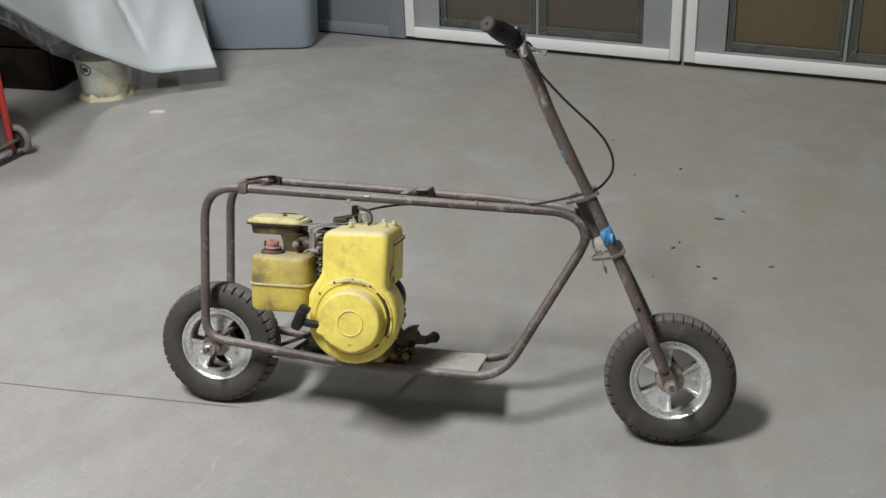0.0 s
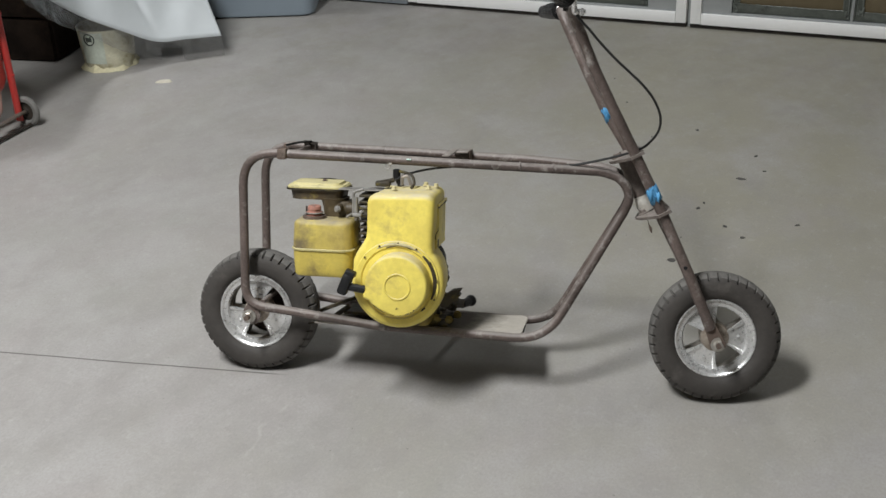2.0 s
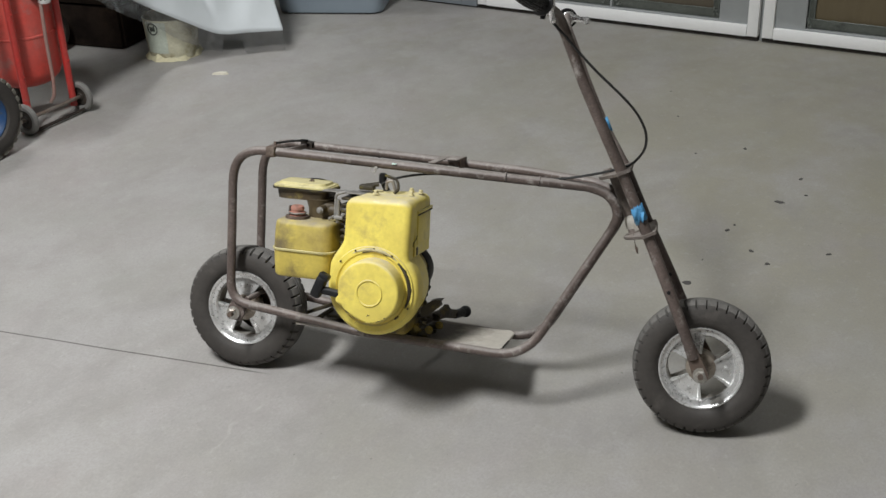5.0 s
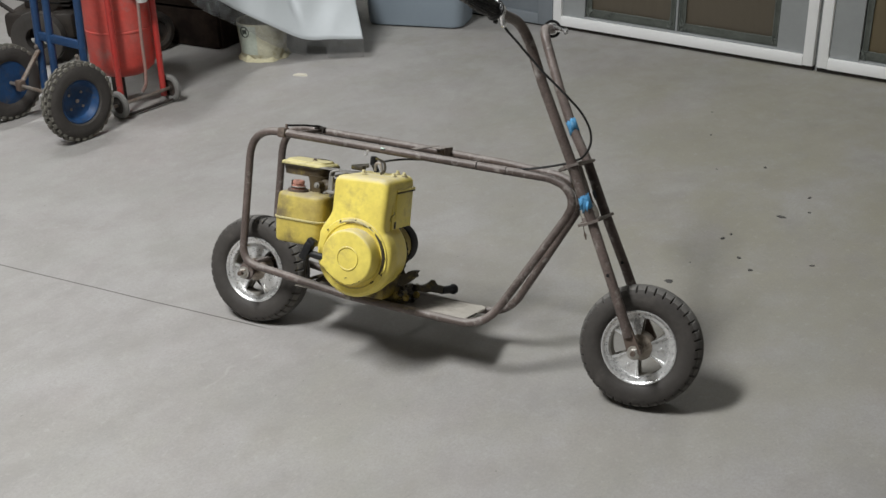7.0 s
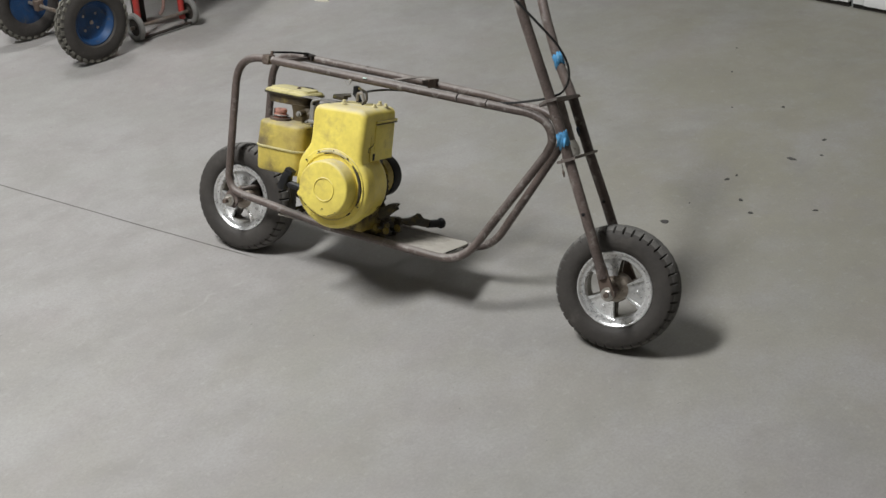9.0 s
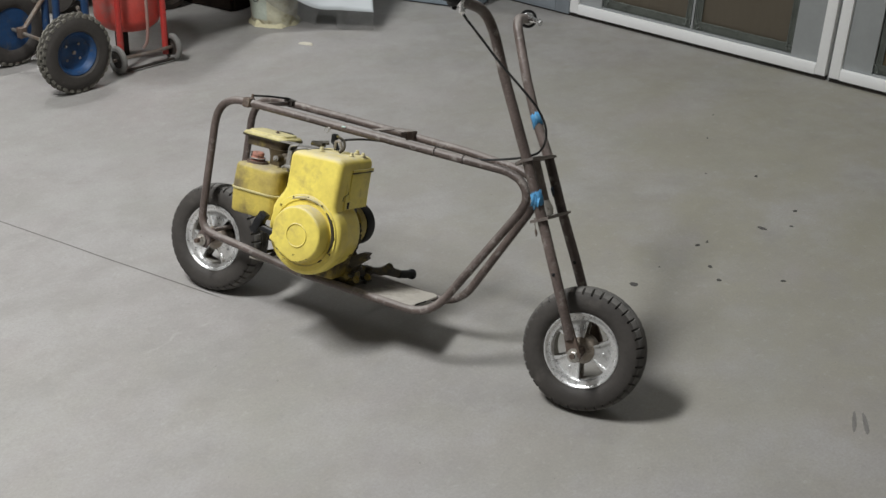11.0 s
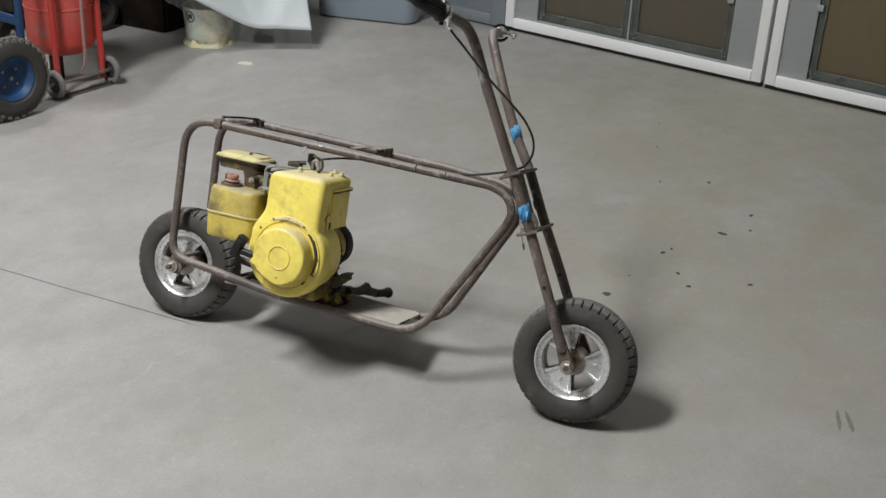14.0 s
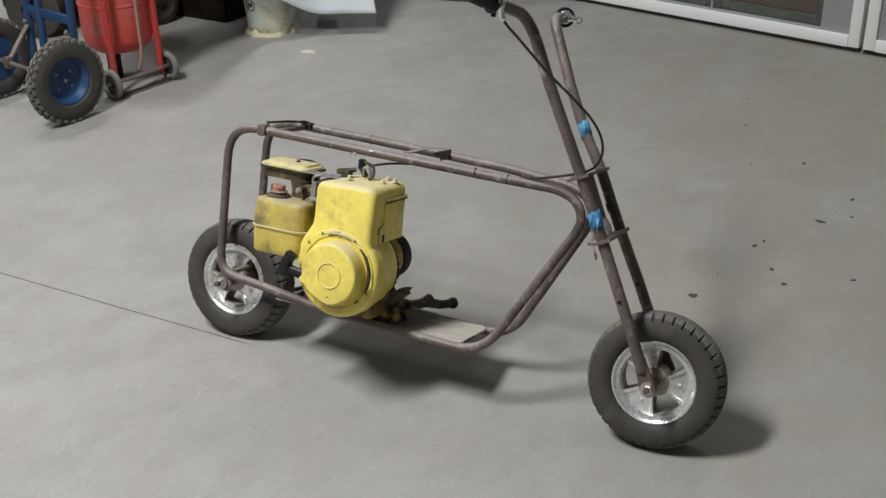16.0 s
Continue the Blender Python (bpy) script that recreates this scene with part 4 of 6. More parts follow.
def crate(name, x, y, size, h, turn, label):
    t = thing(name, pose(x, y, 0, 0, 0, turn), label, "crate")
    sx, sy = size
    for i in range(3):
        z = h * i / 3
        for side in (-1, 1):
            part("board", box(B(), (-sx, side * sy - 0.01, z + 0.006), (sx, side * sy + 0.01, z + h / 3 - 0.006), 0.003), CARTON, t)
            part("board", box(B(), (side * sx - 0.01, -sy + 0.0105, z + 0.006), (side * sx + 0.01, sy - 0.0105, z + h / 3 - 0.006), 0.003), CARTON, t)
    for px in (-1, 1):
        for py in (-1, 1):
            part("post", box(B(), (px * (sx - 0.03) - 0.018, py * (sy - 0.03) - 0.018, 0), (px * (sx - 0.03) + 0.018, py * (sy - 0.03) + 0.018, h), 0.002), CARTON, t)
    part("base", box(B(), (-sx + 0.012, -sy + 0.012, 0.012), (sx - 0.012, sy - 0.012, 0.025)), CARTON, t)
    return t


# added crates hold up the sheet and fill the dark space there
crate("stand_in_crate", -3.282, 3.682, (0.26, 0.3), 0.55, 8, "dark brown stand-in crate for the darkness under the sheet")
crate("stand_in_crate", -3.85, 3.62, (0.24, 0.17), 0.42, -10, "low dark stand-in crate for the darkness behind the tank")


def loose_wheel():
    t = thing("loose_wheel", pose(-3.223, 3.248, 0.0935, 0, 0, -96), "dusty dark wheel standing on the floor under the sheet", "wheel")
    bm = B()
    lathe(bm, [(-0.022, 0.055), (-0.03, 0.068), (-0.024, 0.0905), (0.0, 0.0935), (0.024, 0.0905), (0.03, 0.068), (0.022, 0.055)], 40, close=True)
    part("tyre", bm, DARK, t, "dusty dark tyre")
    bm = B()
    lathe(bm, [(-0.022, 0), (-0.022, 0.016), (-0.008, 0.02), (-0.01, 0.057), (0.01, 0.057), (0.008, 0.02), (0.022, 0.016), (0.022, 0)], 28)
    part("rim", bm, DARK, t)
    return t


loose_wheel()


def scrap(name, x, y, rx, ry, h, mat, label, category, group, seed, turn=0):
    """A small uneven flat piece lying on the floor."""
    rnd = random.Random(seed)
    bm = B()
    n = 9
    lo, hi = [], []
    for k in range(n):
        a = 2 * math.pi * k / n
        f = rnd.uniform(0.7, 1.15)
        p = (rx * f * math.cos(a), ry * f * math.sin(a))
        lo.append(bm.verts.new((*p, 0.0003)))
        hi.append(bm.verts.new((p[0] * 0.8, p[1] * 0.8, h * rnd.uniform(0.6, 1.1))))
    for k in range(n):
        j = (k + 1) % n
        bm.faces.new((lo[k], lo[j], hi[j], hi[k]))
    bm.faces.new(hi)
    bm.faces.new(lo[::-1])
    ob = part(name, bm, mat)
    ob.matrix_world = pose(x, y, 0, 0, 0, turn)
    return tagged(ob, label, category, group)


scrap("wood_chip", -2.388, 3.329, 0.036, 0.013, 0.009, CHIP, "pale splintered wood chip on the concrete", "chip", "", 3, 25)

SPOTS = [(-0.123, 3.048, 0.0165), (-0.214, 2.469, 0.0145), (-0.207, 2.807, 0.0085), (-0.197, 2.846, 0.0071), (-0.114, 2.71, 0.0085), (-0.056, 2.656, 0.0085), (0.076, 2.777, 0.0085),
         (-0.104, 3.239, 0.0085), (-0.322, 3.407, 0.0099), (-0.453, 3.304, 0.0043), (-0.062, 3.126, 0.0057), (-0.216, 2.607, 0.003), (-0.713, 3.836, 0.0045), (-0.609, 3.601, 0.0045)]
for k, (x, y, r) in enumerate(SPOTS):
    scrap("dirt_flake", x, y, r, r * (0.75 if k % 3 else 0.5), 0.0025, FLAKE, "small dark dirt flake on the concrete floor", "dirt", "flakes on the floor", 20 + k, 37 * k)
for k, (x, y, turn) in enumerate(((0.492, 2.268, 113), (0.516, 2.272, 118))):
    scrap("scuff_mark", x, y, 0.05, 0.006, 0.0006, material("rubber scuff", (0.15, 0.142, 0.13), 0.8, 0, (0.22, 0.21, 0.2), 0.9, 40, 120) if k == 0 else bpy.data.materials["rubber scuff"],
          "faint brown rubber scuff on the concrete", "mark", "scuff pair", 60 + k, turn)


def trigger_clamp():
    t = thing("small_clamp", pose(0.7, 2.17, 0, 0, 0, 40), "small dark tool with a wire loop on the floor", "tool")
    bm = B()
    box(bm, (-0.03, -0.018, 0.0), (0.05, 0.018, 0.03), 0.008)
    part("body", bm, BLACK, t)
    part("loop", tube(B(), [(-0.03 + 0.016 * math.cos(2 * math.pi * k / 16), 0.016 * math.sin(2 * math.pi * k / 16), 0.032) for k in range(16)], 0.003, 6, closed=True), BARE, t)
    return t


trigger_clamp()

# ---- the minibike ----
# own axes: x forward from the rear axle, y to its far side, z up its plane, which leans
LEAN = radians(16)
rear, front = Vector((-1.007, 1.639, 0)), Vector((0.0, 1.85, 0))
ahead = (front - rear).normalized()
side = Vector((-ahead.y, ahead.x, 0))
cross = side * math.cos(LEAN) - Vector((0, 0, math.sin(LEAN)))
plane_up = side * math.sin(LEAN) + Vector((0, 0, math.cos(LEAN)))
stand = Matrix((ahead, cross, plane_up)).transposed().to_4x4()
stand.translation = rear + side * 0.033
bike = thing("minibike", stand, "old minibike with brown tube frame and yellow engine, leaning", "minibike")


def loop_line(y0, y1, n=1):
    """The side loop of the frame: y0 from the middle at the back, y1 at the steering head."""
    ym = y0 * 0.4 + y1 * 0.6
    return rounded([(0.3, y0 + 0.010, 0.5025), (0.62, y0 * 0.75 + y1 * 0.25 + 0.005, 0.4945), (0.775, y1 * 1.1 + 0.002, 0.4875, 0.1), (0.8105, y1, 0.4765, 0.05), (0.829, y1, 0.456, 0.05), (0.8355, y1, 0.431, 0.05), (0.824, y1, 0.402, 0.06), (0.669, y0, 0.1225, 0.11), (0.30, y0, 0.132, 0.3), (0.11, y0 + 0.002, 0.153, 0.3),
                    (-0.008, y0 + 0.004, 0.164, 0.05), (-0.010, y0 + 0.013, 0.5085, 0.075), (0.3, y0 + 0.010, 0.5025)], 0.0, 8)


for s in (-1, 1):
    bm = B()
    tube(bm, loop_line(0.076 * s, 0.033 * s)[:-1], 0.0099, 14, closed=True)
    # weld rings and burrs
    for x, z, y in ((0.604, 0.4962, -0.063), (0.673, 0.4928, -0.0525)) if s < 0 else ((0.277, 0.5028, 0.086),):
        tube(bm, [(x - 0.0015, y, z), (x + 0.0015, y, z)], 0.0109, 12)
    part("frame_loop", bm, BROWN, bike)
    # drilled holes
    bm = B()
    for x, z in ((-0.010, 0.292),):
        tube(bm, [(x, s * 0.076 - 0.0021, z), (x, s * 0.076, z)], 0.0028, 10)
    part("hole", bm, BLACK, bike)

part("cross_tube", tube(B(), [(0.10, -0.06, 0.505), (0.10, 0.082, 0.505)], 0.006, 10), BROWN, bike)
part("cross_tube", tube(B(), [(0.03, -0.07, 0.17), (0.03, 0.07, 0.17)], 0.006, 10), BROWN, bike)

# seat tabs: bent strips welded on the top tubes
bm = B()
box(bm, (0.073, -0.0795, 0.4955), (0.094, -0.052, 0.5195), 0.004)
box(bm, (0.082, -0.057, 0.516), (0.088, -0.052, 0.528), 0.001)
part("seat_clip", bm, RUST, bike, "bent steel clip on the top tube")


bm = B()
prism(bm, [(0.086, 0.5165), (0.116, 0.5125), (0.116, 0.503), (0.1195, 0.503), (0.1195, 0.5155), (0.086, 0.5195)], 0.068, 0.094)
part("seat_tab", bm, DARK, bike, "dark bent seat tab")
bm = B()
line = [(0.086, -0.056, 0.5245), (0.096, 0.01, 0.5235), (0.106, 0.075, 0.519)]
tube(bm, line, 0.0026, 8)
part("seat_strap", bm, BLACK, bike, "thin dark strap between the top tubes")
bm = B()
box(bm, (0.452, 0.012, 0.5108), (0.4785, 0.074, 0.5136), 0.0008)
box(bm, (0.436, -0.066, 0.5118), (0.4525, 0.066, 0.5142), 0.0008)
part("seat_strap", bm, DUSTY_BROWN, bike, "worn flat strap between the top tubes")
bm = B()
box(bm, (0.4788, 0.028, 0.4925), (0.4815, 0.078, 0.5136), 0.0008)
part("strap_lip", bm, RUST, bike, "dark bent lip of the strap")
part("paint_fleck", box(B(), (0.361, -0.0768, 0.5035), (0.371, -0.0735, 0.5065), 0.0003), MINT, bike, "pale mint fleck on the tube")
bm = B()
tube(bm, [(0.318 + 0.0060 * math.cos(2 * math.pi * k / 14), -0.070, 0.4880 + 0.0062 * math.sin(2 * math.pi * k / 14)) for k in range(14)], 0.0013, 6, closed=True)
box(bm, (0.3215, -0.0735, 0.4905), (0.3285, -0.067, 0.4965), 0.001)
part("cable_tie", bm, ZIP, bike, "clear plastic tie looped under the tube")

# deck and engine bed
bm = B()
# near rear corner drawn back, hidden, to narrow the lit floor streak
rim = [(0.152, -0.074)] + arc(0.603, -0.059, 0.015, -90, 0, 5) + arc(0.594, 0.054, 0.024, 0, 90, 5) + [(0.209, 0.078)]
low, mid, top = [[bm.verts.new((0.38 + (x - 0.38) * f, y * f, z)) for x, y in rim] for z, f in ((0.1295, 1.0), (0.1328, 1.0), (0.134, 0.994))]
bm.faces.new(low[::-1])
bm.faces.new(top)
for k in range(len(rim)):
    q = (k + 1) % len(rim)
    bm.faces.new((low[k], low[q], mid[q], mid[k]))
    bm.faces.new((mid[k], mid[q], top[q], top[k]))
part("deck", bm, DECK, bike, "dusty steel deck plate")
part("deck_slot", box(B(), (0.6165, -0.056, 0.1305), (0.6195, 0.0, 0.1336), 0.0008), DARK, bike, "dark slot at the deck's front edge")
# bar broadened to block light from the bright slit beneath
part("mount_bar", box(B(), (0.212, -0.045, 0.146), (0.345, 0.034, 0.153), 0.002), GREASE, bike, "greasy flat mounting bar")

# steering head and clamps; the fork rakes back
FORK_Y = -0.015
rake = Vector((-0.435, 0, 0.9)).normalized()
head0, head1 = Vector((0.874, 0, 0.404)), Vector((0.818, 0, 0.521))
part("head_tube", tube(B(), [head0, head1], 0.0165, 20), DUSTY_BROWN, bike, "dusty worn steering head tube")
across = Vector((0, 1, 0))
turn_wheel = Matrix.Translation((1.0255, -0.011, 0.1365)) @ Matrix.Rotation(radians(3.5), 4, rake) @ Matrix.Translation((-1.0255, 0.011, -0.1365))
tilt = Matrix((across.cross(rake), across, rake)).transposed().to_4x4()


def fork_clamp(at, name):
    bm = B()
    outline = []
    for x, y in ((0.02, 0.06), (0.02, -0.06), (0.017, -0.1), (-0.012, -0.104), (-0.045, -0.03), (-0.052, 0), (-0.045, 0.03), (-0.012, 0.104), (0.017, 0.1)):
        outline.append((x, y))
    lo = [bm.verts.new((x, y, -0.003)) for x, y in outline]
    hi = [bm.verts.new((x, y, 0.003)) for x, y in outline]
    bm.faces.new(hi)
    bm.faces.new(lo[::-1])
    for k in range(len(lo)):
        j = (k + 1) % len(lo)
        bm.faces.new((lo[k], lo[j], hi[j], hi[k]))
    bolt(bm, (-0.03, 0, 0.003), (0, 0, 1), 0.009, 0.009)
    bmesh.ops.transform(bm, matrix=Matrix.Translation(at) @ Matrix.Rotation(radians(6.5), 4, rake) @ tilt, verts=bm.verts)
    return part(name, bm, DUSTY_BROWN, bike)


fork_clamp((0.836, FORK_Y, 0.5275), "upper_clamp")
fork_clamp((0.896, FORK_Y, 0.41), "lower_clamp")
bm = B()
lathe(bm, [(-0.016, 0), (-0.016, 0.0195), (-0.004, 0.0215), (0.004, 0.0205), (0.017, 0.0175), (0.018, 0)], 28, Matrix.Translation((0.868, -0.006, 0.4205)) @ tilt @ pose(0, 0, 0, 90))
part("bearing_cup", bm, CUP, bike, "pale worn bearing cup")
bm = B()
tube(bm, [(0.872, -0.058, 0.404), (0.8745, -0.06, 0.394), (0.878, -0.06, 0.383)], 0.0008, 6)
tube(bm, [(0.878, -0.06, 0.383), (0.8815, -0.061, 0.3755), (0.884, -0.06, 0.366)], [0.0012, 0.0032, 0.0014], 8)
part("hanging_shred", bm, RUST, bike, "dark shred dangling under the lower clamp")


NEAR = [(1.016, -0.088, 0.172), (0.956, -0.096, 0.304), (0.906, -0.1, 0.41), (0.8455, -0.1, 0.53), (0.79, -0.1, 0.635), (0.757, -0.103, 0.70), (0.704, -0.117, 0.824, 0.105), (0.706, -0.275, 0.842, 0.03), (0.676, -0.36, 0.8645)]
FAR = [(1.012, 0.066, 0.172), (0.943, 0.07, 0.305), (0.884, 0.072, 0.413), (0.829, 0.076, 0.52), (0.777, 0.083, 0.6), (0.731, 0.092, 0.688), (0.667, 0.117, 0.818, 0.045), (0.66, 0.205, 0.8205), (0.632, 0.28, 0.818)]


def fork_side(points, a, b, perch=True):
    line = rounded(points, 0.06, 9)
    bm = B()
    tube(bm, line, 0.0114, 16)
    # flattened drop-out
    foot = Vector(points[0])
    ear = arc(0, -0.036, 0.0165, 190, 350, 10) + [(0.0125, 0.0), (0.011, 0.03), (-0.011, 0.03), (-0.0125, 0.0)]
    lug = prism(B(), ear, -0.0045, 0.0045, 0.001, 1)
    bmesh.ops.transform(lug, matrix=Matrix.Translation(foot) @ tilt, verts=lug.verts)
    part("drop_out", lug, RUST, bike, "flattened rusty fork end")
    part("fork_tube", bm, BROWN, bike)
    at = Vector(points[1])
    part("hole", tube(B(), [at + Vector((0, -0.0105, 0)), at + Vector((0, -0.0125, 0))], 0.004, 10), BLACK, bike)
    # grip, with a flange at its inner end
    a, b = Vector(a), Vector(b)
    d = (b - a).normalized()
    n = 26
    turn_to = d.to_track_quat("Y", "Z").to_matrix().to_4x4()
    bm = B()
    rings, flutes, long = [], 18, (b - a).length
    for k in range(n + 1):
        f = k / n
        rad = 0.0152 + (0.0058 if k < 2 else 0) + 0.0040 * max(0.0, math.sin(math.pi * min(1.0, f * 1.12 + 0.04)))
        ring = []
        for j in range(flutes * 4):
            cut = 0.0013 if j % 4 == 0 and 2 < k < n - 2 else 0.0
            cut += 0.0008 if k % 5 == 0 and 2 < k < n - 2 else 0.0
            ang = 2 * math.pi * j / (flutes * 4)
            ring.append(bm.verts.new(Matrix.Translation(a) @ turn_to @ Vector(((rad - cut) * math.cos(ang), long * f, (rad - cut) * math.sin(ang)))))
        rings.append(ring)
    for p, q in zip(rings, rings[1:]):
        for j in range(len(p)):
            bm.faces.new((p[j], p[(j + 1) % len(p)], q[(j + 1) % len(p)], q[j]))
    bm.faces.new(rings[0][::-1])
    bm.faces.new(rings[-1])
    grip = part("grip", bm, GRIP, bike, "black fluted rubber grip with a flanged end")
    part("end_plug", tube(B(), [b, b + d * 0.003], [0.0152, 0.0125], 16), RUBBER, grip, "worn grey grip end")
    part("end_hole", tube(B(), [b + d * 0.003, b + d * 0.0036], 0.0026, 10), GRIP, grip)
    # chrome clamp ring with a short perch
    ring = part("lever_clamp", tube(B(), [a - d * 0.014, a - d * 0.012, a - d * 0.003, a - d * 0.001], [0.0150, 0.0178, 0.0178, 0.0155] if perch else [0.0125, 0.0148, 0.0148, 0.0125], 20), CHROME, bike, "chrome lever clamp")
    if not perch:
        return ring
    at = a - d * 0.007
    bm = B()
    # cable barrel with its collars, a clamp lug above and the stub of the lever below
    barrel = [at + Vector(v) for v in ((0.006, -0.012, 0.012), (0.008, -0.011, 0.004), (0.0085, -0.0105, 0.003), (0.0105, -0.009, -0.006), (0.011, -0.0085, -0.007), (0.014, -0.003, -0.022), (0.0145, -0.002, -0.0235), (0.016, 0.001, -0.029))]
    tube(bm, barrel, [0.005, 0.005, 0.0072, 0.0072, 0.0058, 0.0058, 0.0068, 0.0045], 12)
    bolt(bm, at + Vector((-0.002, -0.004, 0.0165)), (0, 0, 1), 0.005, 0.007)
    part("lever_stub", tube(B(), [at + Vector((-0.002, -0.004, -0.013)), at + Vector((-0.003, -0.004, -0.024))], [0.006, 0.0045], 10), BLACK, ring, "dark stub of the broken lever")
    part("perch", bm, CHROME, ring)
    return ring


fork_side(NEAR, (0.7055, -0.294, 0.8455), (0.667, -0.378, 0.8705))
far_clamp = fork_side(FAR, (0.659, 0.208, 0.8205), (0.611, 0.325, 0.8165), False)
bm = B()
tube(bm, [(0.662, 0.196, 0.826), (0.684, 0.176, 0.821), (0.698, 0.165, 0.819), (0.71, 0.155, 0.818)], [0.008, 0.0075, 0.005, 0.0065], 12)
bolt(bm, (0.71, 0.155, 0.818), (0.8, -0.6, 0), 0.0055, 0.007)
part("lever_stub", bm, CHROME, far_clamp)


def tape(at, direction, r, h, start=0, sweep=360, mat=TAPE, label="torn wrap of blue masking tape"):
    """A torn wrap of tape with ragged edges, over a sweep of degrees round the pipe."""
    d = Vector(direction).normalized()
    bm = B()
    rnd = random.Random(int(at[0] * 1000))
    n = 30
    m = Matrix.Translation(at) @ d.to_track_quat("Z", "Y").to_matrix().to_4x4()
    cols = []
    for k in range(n + 1):
        a = radians(start + sweep * k / n)
        rr = r * rnd.uniform(1.0, 1.1)
        slant = 0.18 * h * math.sin(a + 0.6)
        lo, hi = slant - h * rnd.uniform(0.34, 0.62), slant + h * rnd.uniform(0.34, 0.62)
        cols.append([bm.verts.new(m @ Vector((rr * math.cos(a), rr * math.sin(a), z))) for z in (lo, lo * 0.4 + hi * 0.6, hi)])
    for p, q in zip(cols, cols[1:]):
        for j in range(2):
            bm.faces.new((p[j], q[j], q[j + 1], p[j + 1]))
    ob = part("tape_wrap", bm, mat, bike, label)
    sol = ob.modifiers.new("thickness", "SOLIDIFY")
    sol.thickness = 0.0008


def tape_flag(at, h, w):
    """A loose tape end standing off the pipe."""
    bm = B()
    cols = []
    for k in range(6):
        f = k / 5
        cols.append([bm.verts.new(Vector(at) + Vector((0.01 + w * f, -0.004 + 0.006 * math.sin(3 * f), z + 0.004 * math.sin(5 * f + z * 90)))) for z in (-h / 2, 0, h / 2)])
    for k in range(5):
        for j in range(2):
            bm.faces.new((cols[k][j], cols[k + 1][j], cols[k + 1][j + 1], cols[k][j + 1]))
    ob = part("tape_flag", bm, TAPE, bike, "loose end of blue tape")
    sol = ob.modifiers.new("thickness", "SOLIDIFY")
    sol.thickness = 0.0006


tape((0.885, -0.1, 0.452), rake, 0.0126, 0.030)
tape_flag((0.868, -0.113, 0.452), 0.022, 0.018)
tape((0.779, 0.083, 0.6), (-0.5, 0, 1), 0.0119, 0.028)
tape((0.862, 0.0735, 0.456), (-0.5, 0, 1), 0.0122, 0.018, 180, 170, TAPE_SHADE, "small wrap of blue tape, coloured dark for shade")

# throttle cable
cable = [(0.7195, -0.287, 0.8205), (0.731, -0.281, 0.806), (0.748, -0.270, 0.788), (0.772, -0.25, 0.76), (0.799, -0.236, 0.732), (0.827, -0.22, 0.706), (0.854, -0.203, 0.680), (0.875, -0.175, 0.652), (0.889, -0.15, 0.619),
         (0.888, -0.127, 0.588), (0.872, -0.10, 0.561), (0.85, -0.085, 0.543), (0.793, -0.062, 0.521), (0.708, -0.045, 0.5), (0.61, -0.04, 0.493), (0.5, -0.035, 0.49), (0.42, -0.045, 0.484), (0.365, -0.055, 0.472), (0.335, -0.065, 0.458)]
part("throttle_cable", tube(B(), [spline(cable, k / 90) for k in range(91)], 0.0026, 8), CABLE, bike, "thin black throttle cable")


